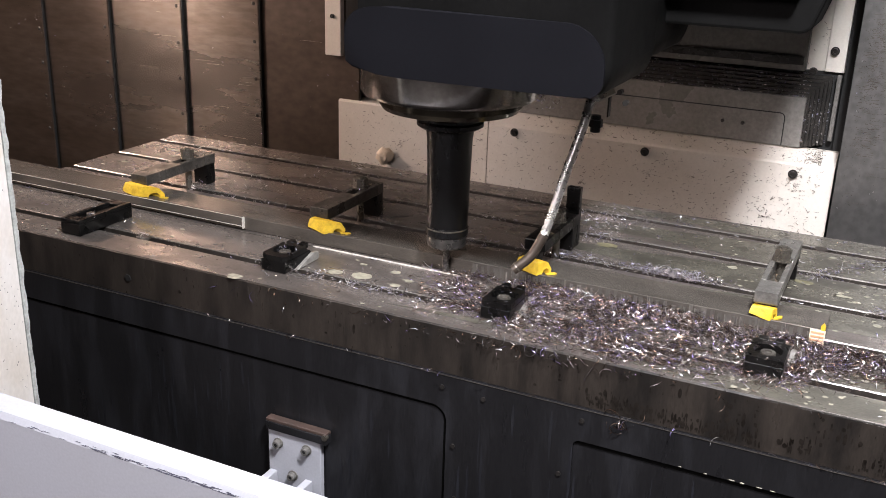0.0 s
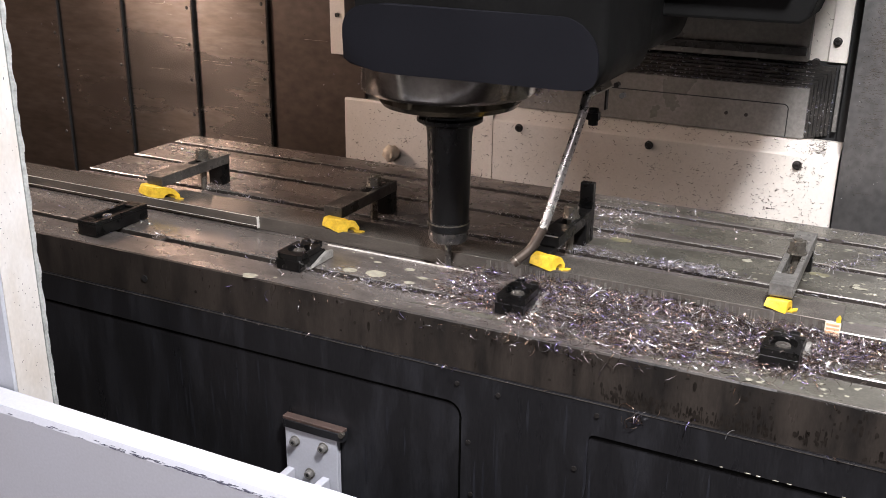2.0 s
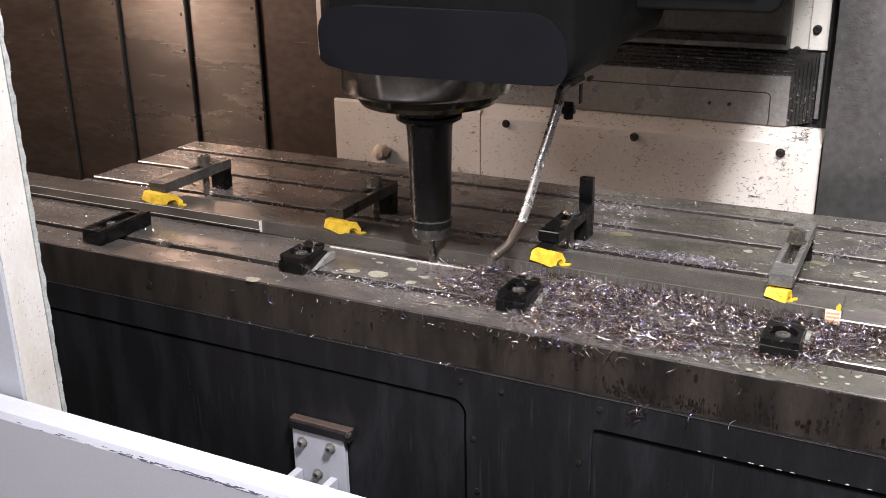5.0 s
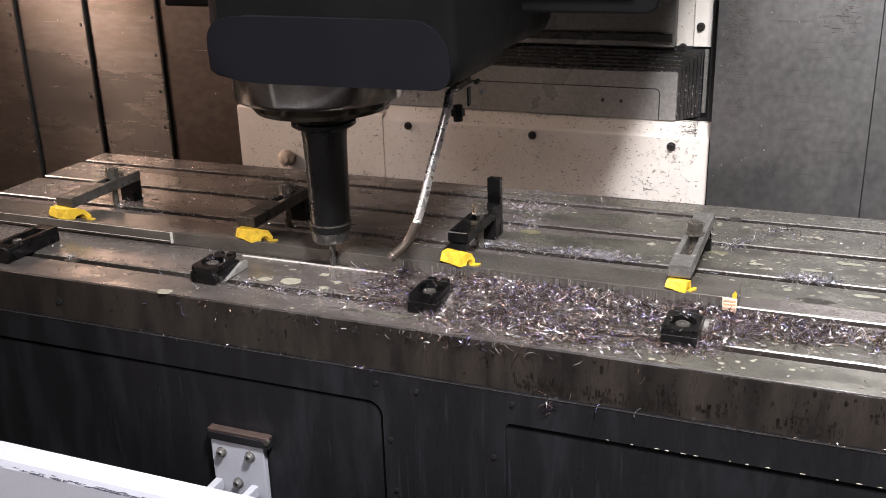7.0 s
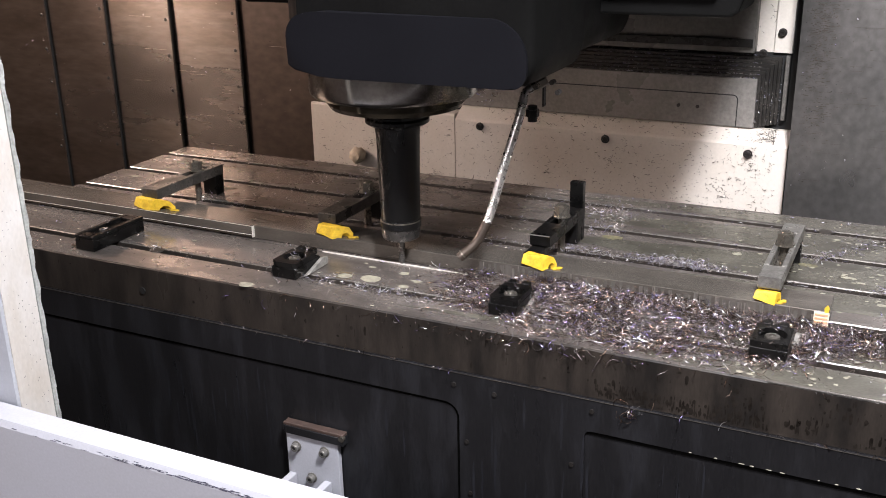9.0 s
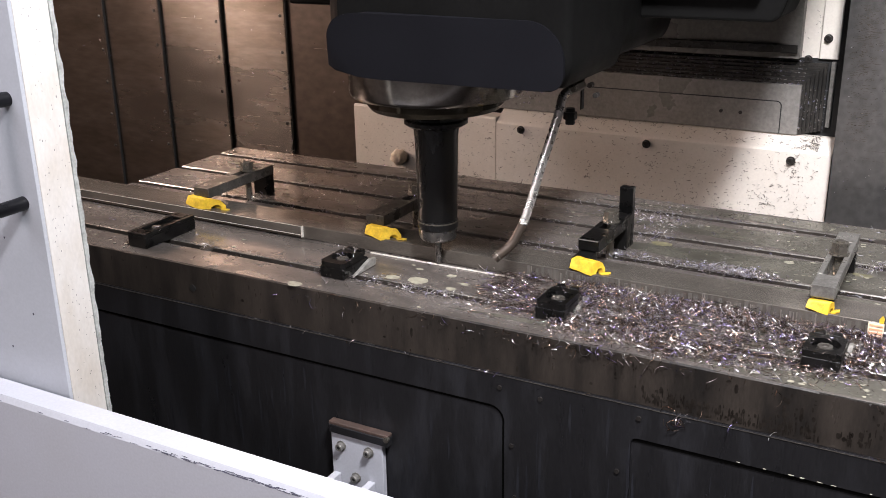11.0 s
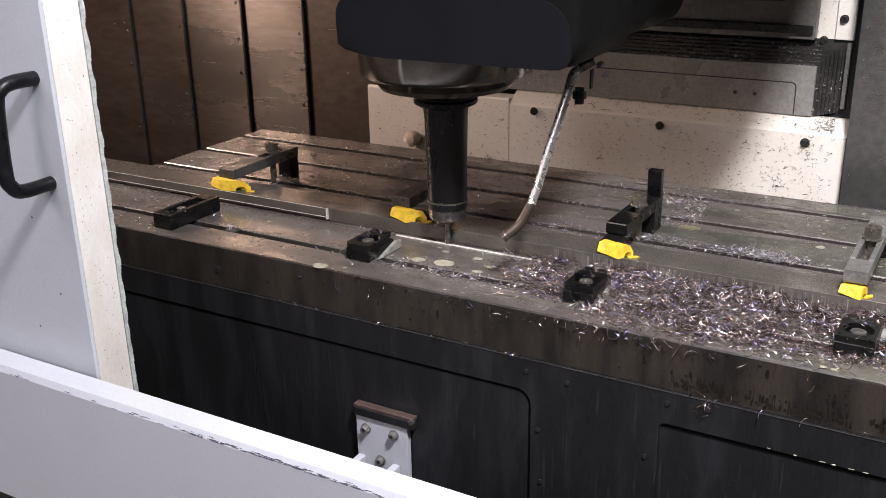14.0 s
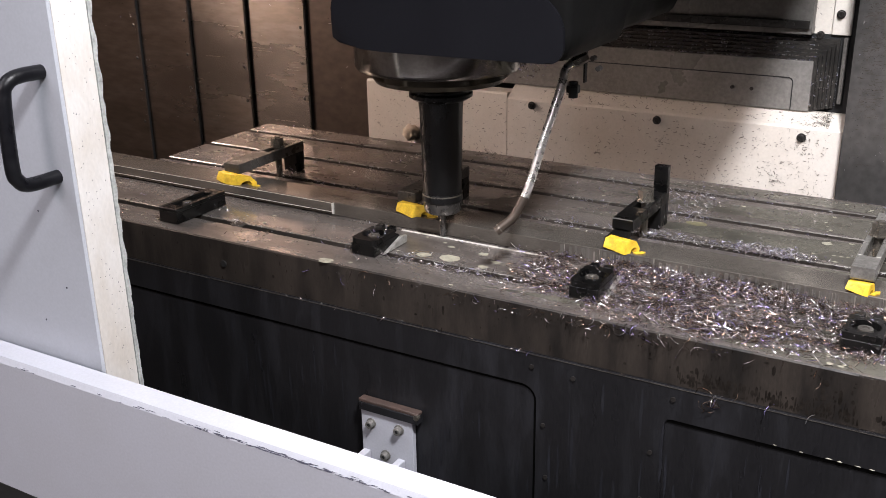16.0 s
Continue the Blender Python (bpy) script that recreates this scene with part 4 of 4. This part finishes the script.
for _ in range(800):
    x, z = -0.094 + RNG.normal(0, 0.013), RNG.choice((1.09, 1.17, 1.21, 1.25, 1.28)) + RNG.normal(0, 0.022)
    if RNG.uniform() < 0.12:
        x, z = RNG.uniform(-0.12, 0.12), RNG.uniform(0.98, 1.32)
    if -0.12 < x < 0.13:
        box(x, x + 0.0006 + RNG.exponential(0.0024), 1.8579 - RNG.uniform(0.0002, 0.0005), 1.8579, z, z + RNG.uniform(0.0003, 0.0009), bm=bm)
for _ in range(260):
    x, z = 0.085 + RNG.normal(0, 0.022), 1.285 + RNG.normal(0, 0.035)
    box(x, x + 0.0005 + RNG.exponential(0.0018), 1.8579 - RNG.uniform(0.0002, 0.0005), 1.8579, z, z + RNG.uniform(0.0004, 0.0016), bm=bm)
for _ in range(60):
    x, z = RNG.uniform(-0.11, 0.10), RNG.uniform(0.97, 1.32)
    box(x, x + RNG.uniform(0.01, 0.05), 1.8579 - RNG.uniform(0.0002, 0.0005), 1.8579, z, z + RNG.uniform(0.0002, 0.0004), bm=bm)
part("scuff_mark", bm, M_SCUFF, COVERS[5][0])["kind"] = "stuff"
flecks = [(-0.118 + abs(RNG.normal(0, 0.05)), 1.8572, RNG.uniform(0.96, 1.32)) for _ in range(110)]
curls("speck", flecks, M_CHIP_LIGHT, COVERS[5][0], r=(0.0008, 0.0022), width=(0.0003, 0.0006), flat=1.0)["kind"] = "stuff"

# ---- chips and stains ----


def patch(cx, cy, sx, sy, n, z=TOP, rise=0.004):
    return [(cx + RNG.normal(0, sx), cy + RNG.normal(0, sy), z + 0.0015 + abs(RNG.normal(0, rise))) for _ in range(n)]


def on_table(p):
    return FRONT - 0.004 < p[1] < BACK and LEFT < p[0] < RIGHT


def chip_pile():
    pts = []
    while len(pts) < 23000:
        x, y = RNG.uniform(-0.64, 0.40), RNG.uniform(1.070, 1.252)
        f = 1 / (1 + math.exp(-(x + 0.540) / 0.024))
        front = 1.10 - 0.035 * math.exp(-((x + 0.33) / 0.12) ** 2) if x < -0.12 else 1.10 + min(0.065, 0.5 * (x + 0.12))
        f *= 1 / (1 + math.exp(-(y - front - 0.018) / 0.009))
        f *= 1.0 if x < -0.05 else max(0.12, 1 - (x + 0.05) / 0.25)
        f *= max(0.22 if -0.50 < x < -0.02 else 0.06, 0.42 + 1.5 * noise.noise((x * 13, y * 24, 3)) + 0.5 * noise.noise((x * 45, y * 60, 8)) + (0.35 if y > 1.17 else 0.0))
        if RNG.uniform() < f:
            core = max(0.0, 1 - abs(x + 0.33) / 0.36) * max(0.0, 1 - abs(y - 1.20) / 0.09)
            pts.append((x, y, TOP + 0.002 + RNG.uniform(0, 0.004) + 0.021 * core * RNG.uniform() ** 0.8))
    return pts


chips = tagged(curls("chip_pile", chip_pile(), M_CHIP, r=(0.003, 0.0098), width=(0.00015, 0.00040), turn=(50, 230), yaw=(1.45, 1.15)), "tangled pile of bright curled metal chips against the bar", "metal chips", kind="stuff")
strands = [(p[0], p[1], p[2] + 0.003) for p in chip_pile()[::9] if p[0] < 0.05]
tagged(curls("long_chips", strands, M_CHIP, r=(0.005, 0.014), width=(0.00022, 0.0005), flat=0.45, turn=(50, 150), yaw=(1.45, 0.8)), "longer bright chip strands on top of the pile", "metal chips", kind="stuff")
loose = []
for row in ((-0.70, 1.132, 0.075, 0.005, 260), (-0.29, 1.404, 0.028, 0.008, 700), (-0.33, 1.402, 0.05, 0.006, 240), (-0.475, 1.402, 0.03, 0.009, 260), (-0.46, 1.60, 0.035, 0.03, 240), (-0.45, 1.52, 0.02, 0.03, 90), (-0.112, 1.506, 0.008, 0.008, 50), (-0.094, 1.53, 0.010, 0.009, 45), (-0.078, 1.56, 0.012, 0.010, 55), (-0.055, 1.59, 0.014, 0.010, 60), (-0.04, 1.612, 0.012, 0.008, 45), (0.0, 1.585, 0.02, 0.012, 45), (-0.62, 1.385, 0.05, 0.008, 60), (-0.95, 1.390, 0.13, 0.008, 60), (-1.184, 1.400, 0.012, 0.010, 40), (-1.18, 1.13, 0.012, 0.012, 22), (-1.155, 1.19, 0.01, 0.02, 14), (-1.28, 1.64, 0.02, 0.008, 20), (0.016, 1.403, 0.022, 0.008, 420), (0.10, 1.60, 0.06, 0.03, 70), (-0.9, 1.70, 0.3, 0.006, 90), (-0.2, 1.69, 0.2, 0.01, 90), (-1.42, 1.60, 0.03, 0.03, 30), (-1.35, 1.50, 0.06, 0.05, 40), (-0.40, 1.66, 0.05, 0.02, 50), (-0.82, 1.125, 0.02, 0.012, 40), (-1.08, 1.142, 0.008, 0.006, 12)):
    loose += [p for p in patch(*row) if on_table(p)]
for x, y in ((-0.815, 1.155), (-0.47, 1.155), (-0.128, 1.16), (-1.18, 1.15), (-0.483, 1.40), (-0.15, 1.40), (-0.83, 1.40), (-1.195, 1.40)):
    loose += [(x + RNG.normal(0, 0.012), y + RNG.normal(0, 0.018), (TOP + 0.0275 if y < 1.25 else 1.0075)) for _ in range(16)]
for y in SLOTS[:3]:
    loose += [(RNG.uniform(-1.4, 0.3), y + RNG.uniform(-0.008, 0.012), TOP - 0.0005) for _ in range(300)]
loose += [(RNG.uniform(-1.47, 0.4), RNG.uniform(1.085, 1.712), TOP + 0.001) for _ in range(900)]
tagged(curls("loose_chips", loose, M_CHIP_LIGHT, r=(0.0014, 0.0052), width=(0.00024, 0.00066), flat=0.7), "scattered bright metal chips lying in and between the slots", "metal chips", kind="stuff")
hang = [(RNG.normal(-0.36, 0.10), FRONT - RNG.uniform(0.0, 0.007), TOP - abs(RNG.normal(0, 0.009))) for _ in range(90)]
hang += [(RNG.normal(-0.42, 0.10), FRONT - RNG.uniform(0.002, 0.009), TOP - abs(RNG.normal(0, 0.010))) for _ in range(45)]
hang += [(RNG.normal(-0.70, 0.12), FRONT - 0.002, TOP - abs(RNG.normal(0, 0.014))) for _ in range(40)]
hang += [(-0.276 + RNG.normal(0, 0.005), FRONT - 0.006, 0.874 + RNG.normal(0, 0.008)) for _ in range(26)]
hang += [(RNG.uniform(-1.0, 0.2), FRONT - 0.0025, 0.8832) for _ in range(110)]
tagged(curls("hanging_chips", hang, M_CHIP, r=(0.002, 0.010), width=(0.0002, 0.0006), flat=1.2), "bright chips hanging over the table's front edge", "metal chips", kind="stuff")

stuck = [(RNG.uniform(-1.16, -0.15), 1.8885, RNG.uniform(0.87, 1.02)) for _ in range(1000)]
stuck += [(RNG.uniform(-0.45, -0.15), 1.8885, RNG.uniform(0.87, 1.02)) for _ in range(260)]
stuck += [(RNG.uniform(-0.75, -0.15), 1.893 + 0.033 * f, 1.0285 + 0.021 * f) for f in RNG.uniform(0, 1, 260)]
stuck += [(-0.157 - abs(RNG.normal(0, 0.018)), 1.893 + 0.033 * f, 1.0285 + 0.021 * f) for f in RNG.uniform(0, 1, 140)]
for x, z in ((-1.02, 0.955), (-0.86, 0.90), (-0.60, 0.93), (-0.47, 0.965), (-0.33, 0.90), (-0.20, 0.985), (-0.24, 0.92)):
    stuck += [(x + RNG.normal(0, 0.007), 1.8880, z + RNG.normal(0, 0.006)) for _ in range(22)]
stuck += [(RNG.uniform(-0.22, -0.16), 1.960, RNG.uniform(1.19, 1.3)) for _ in range(30)]
for p in (curls("stuck_chips", stuck, M_CHIP_DARK, COLUMN, r=(0.0011, 0.0048), width=(0.0002, 0.0006), flat=0.5),):
    p["kind"] = "stuff"
    p["label"] = "dull chips stuck on the cream plates"
tops = []
for _ in range(900):
    i = RNG.randint(0, 7)
    tops.append((-0.20 - 0.42 * RNG.beta(0.9, 1.3), 1.921 + 0.0058 * i + 0.003, 1.142 + 0.0062 * i + 0.0012))
for _ in range(110):
    i = RNG.randint(0, 7)
    tops.append((-0.201 + 0.0062 * i + 0.001, 1.922 + 0.0058 * i, RNG.uniform(1.055, 1.14)))
tops += [(RNG.normal(-0.466, 0.013), RNG.normal(1.262, 0.012), 1.225 + RNG.normal(0, 0.012)) for _ in range(90)]
p = curls("cover_chips", tops, M_CHIP_LIGHT, COLUMN, r=(0.0008, 0.0034), width=(0.0003, 0.0010), flat=0.8)
p["kind"], p["label"] = "stuff", "bright chips lying on the way covers"


def stains():
    bm = bmesh.new()

    def blob(x, y, rx, ry, n=14):
        k = RNG.uniform(0, 9)
        lift = TOP + 0.0004 + 1.5e-7 * len(bm.verts) / n * 2
        vs = [bm.verts.new((x + rx * math.cos(6.283 * i / n) * (1 + 0.4 * noise.noise((i * 0.7 + k, k, 0))), y + ry * math.sin(6.283 * i / n) * (1 + 0.4 * noise.noise((k, i * 0.7, 1))), lift)) for i in range(n)]
        bm.faces.new(vs)
    for x, y, r in ((-0.698, 1.173, 0.016), (-0.74, 1.168, 0.011), (-0.663, 1.211, 0.008), (-0.64, 1.165, 0.008), (-0.72, 1.215, 0.006), (-0.855, 1.081, 0.012), (-0.63, 1.19, 0.007)):
        blob(x, y, r, r * 0.8)
    for _ in range(900):
        x = -0.25 + 0.75 * RNG.beta(1.2, 1.2)
        y = RNG.uniform(1.085, 1.70)
        if all(abs(y - s) > 0.016 for s in SLOTS) and not 1.235 < y < 1.30:
            r = RNG.uniform(0.0010, 0.0031) * (1.8 if RNG.uniform() < 0.07 else 1)
            blob(x, y, r * RNG.uniform(1, 1.45), r)
    for _ in range(260):
        x, y = RNG.uniform(-1.45, -0.2), RNG.uniform(1.085, 1.70)
        if all(abs(y - s) > 0.016 for s in SLOTS) and not 1.235 < y < 1.30:
            r = RNG.uniform(0.0008, 0.0026)
            blob(x, y, r * RNG.uniform(1, 2), r)
    for _ in range(70):
        x, y = RNG.normal(-1.37, 0.055), RNG.normal(1.57, 0.06)
        if x > LEFT + 0.01 and y < 1.70 and all(abs(y - q) > 0.016 for q in SLOTS):
            r = RNG.uniform(0.0014, 0.0042)
            blob(x, y, r * RNG.uniform(1, 2.2), r)
    for x, y, rx, ry in ((-1.40, 1.60, 0.022, 0.005), (-1.36, 1.61, 0.012, 0.004), (-1.42, 1.475, 0.010, 0.005), (0.063, 1.487, 0.020, 0.006), (0.012, 1.445, 0.018, 0.005), (-0.065, 1.447, 0.012, 0.004), (0.005, 1.592, 0.020, 0.006), (0.085, 1.367, 0.017, 0.006), (0.115, 1.362, 0.010, 0.005)):
        blob(x, y, rx, ry)
    film = bmesh.new()
    for lo, hi in ((FRONT + 0.004, SLOTS[4] - 0.011), (SLOTS[4] + 0.011, 1.2405), (1.3175, SLOTS[2] - 0.011), (SLOTS[2] + 0.011, SLOTS[1] - 0.011), (SLOTS[1] + 0.011, SLOTS[0] - 0.011), (SLOTS[0] + 0.011, BACK - 0.004)):
        n = 90
        a, b = [], []
        for i in range(n + 1):
            x = -0.62 + 1.85 * i / n + 0.006 * noise.noise((i * 0.6, lo * 9, 1))
            fade = min(1.0, i / 22)
            mid = lo + (hi - lo) * (0.5 + 0.25 * noise.noise((x * 4, lo * 30, 2)))
            a.append(film.verts.new((x, mid + (lo - mid) * fade * (1 - 0.12 * abs(noise.noise((x * 40, lo, 4)))), TOP + 0.00018)))
            b.append(film.verts.new((x, mid + (hi - mid) * fade * (1 - 0.12 * abs(noise.noise((x * 40, hi, 5)))), TOP + 0.00018)))
        for i in range(n):
            film.faces.new((a[i], a[i + 1], b[i + 1], b[i]))
    tagged(link_mesh("coolant_film", film, M_FILM), "thin olive film of dried coolant on the table top", "stain", kind="stuff")
    tagged(link_mesh("coolant_spots", bm, M_STAIN), "pale dried coolant spots on the table top", "stain", kind="stuff")
    bm2 = bmesh.new()
    for x, y, rx, ry in ((-0.427, 1.487, 0.018, 0.010), (-0.124, 1.478, 0.016, 0.008), (-0.115, 1.318, 0.017, 0.010), (-1.30, 1.50, 0.012, 0.012)):
        n = 14
        bm2.faces.new([bm2.verts.new((x + rx * math.cos(6.283 * i / n) * RNG.uniform(0.8, 1.1), y + ry * math.sin(6.283 * i / n) * RNG.uniform(0.8, 1.1), TOP + 0.0005)) for i in range(n)])
    dark = bmesh.new()
    n = 18
    dark.faces.new([dark.verts.new((0.022 + 0.024 * math.cos(6.283 * i / n) * RNG.uniform(0.85, 1.1), 1.330 + 0.010 * math.sin(6.283 * i / n) * RNG.uniform(0.8, 1.1), TOP + 0.0003)) for i in range(n)])
    tagged(link_mesh("oil_spot", dark, M_SLOT), "dark oil spot on the table top", "stain", kind="stuff")
    tagged(link_mesh("coolant_spots", bm2, M_YSTAIN), "yellowish dried coolant spots on the table top", "stain", kind="stuff")


stains()


def oil_film():
    """Dark runs and specks of oil on the front face of the table."""
    bm = bmesh.new()
    for i in range(1500):
        x = 0.5 - 1.9 * RNG.beta(1.0, 2.6) if i < 400 else RNG.uniform(-0.35, 0.55)
        z = 0.9445 - 0.058 * RNG.beta(0.9, 1.3)
        w, h = 0.0004 + min(0.002, RNG.exponential(0.0009)), 0.0008 + min(0.006, RNG.exponential(0.0018))
        if i >= 400:
            z = 0.889 + 0.050 * RNG.beta(1.0, 1.8) * min(1.0, 0.4 + (x + 0.35) * 1.4)
            w, h = w * 0.9, min(h * 1.7, 0.006)
        n, k = 8, RNG.uniform(0, 9)
        h = min(h, (z - 0.886) * 0.8, 0.946 - z)
        if noise.noise((x * 16, z * 30, 5)) < -0.12:
            continue
        if h > 0.0004:
            bm.faces.new([bm.verts.new((x + w * math.sin(6.283 * j / n) * (1 + 0.5 * noise.noise((j + k, k, 2))), FRONT - 0.0003 - 2e-7 * i, z + h * math.cos(6.283 * j / n))) for j in range(n)])
    tagged(link_mesh("oil_film", bm, M_OIL), "dark oil specks on the front of the table", "stain", kind="stuff")


oil_film()


def drip_marks():
    """Pale dried runs and droplets on the black front casting."""
    bm = bmesh.new()
    y = FRONT - 0.0033
    for i in range(260):
        x, z, h = RNG.uniform(-1.2, 0.3), RNG.uniform(0.62, 0.872), 0.002 + RNG.exponential(0.008)
        w, k = RNG.uniform(0.0005, 0.0020), RNG.uniform(0, 50)
        if i % 4:
            h, w = h + RNG.uniform(0.02, 0.07), w * 1.5
        inside = -0.51 < x < -0.335 or z - h > 0.84
        yy = (y if inside else FRONT - 0.0006) - 1e-6 * i
        if not inside and z > 0.824:
            continue
        n = 7
        left, right = [], []
        for j in range(n + 1):
            half = w * (0.12 + 0.88 * math.sin(math.pi * min(1.0, 0.12 + 0.85 * j / n)) * (0.55 + 0.45 * j / n))
            mid = x + 0.0011 * noise.noise((k, j * 0.5, 0))
            left.append(bm.verts.new((mid - half, yy, z - h * j / n)))
            right.append(bm.verts.new((mid + half, yy, z - h * j / n)))
        for j in range(n):
            bm.faces.new((left[j], left[j + 1], right[j + 1], right[j]))
    tagged(link_mesh("drip_marks", bm, M_DRIP), "pale dried coolant runs on the black table front", "stain", kind="stuff")


drip_marks()


def droplets():
    """Dried drops caught along the upper edge of the long groove."""
    bm = bmesh.new()
    x = -0.20
    while x < 0.60:
        w = RNG.uniform(0.0015, 0.0045)
        m = Matrix.Translation((x, FRONT - 0.0034, 0.8378 + RNG.uniform(-0.0004, 0.0008))) @ Matrix.Diagonal((w, 0.0007, RNG.uniform(0.0006, 0.0012), 1))
        bmesh.ops.create_icosphere(bm, subdivisions=1, radius=1.0, matrix=m)
        x += RNG.uniform(0.012, 0.040)
    tagged(link_mesh("dried_drops", bm, M_STAIN, None, 60), "pale dried coolant drops along the groove", "stain", kind="stuff")


droplets()


def motions():
    """The column feeds to the left at a steady rate; the cover slats follow it in quarters."""
    times = [0.5 * i for i in range(33)]
    walk(COLUMN, [(t, pose(SPEED * t, 0, 0)) for t in times])
    for slat, share in COVERS:
        if share:
            walk(slat, [(t, pose(SPEED * t * share, 0, 0)) for t in times])


motions()
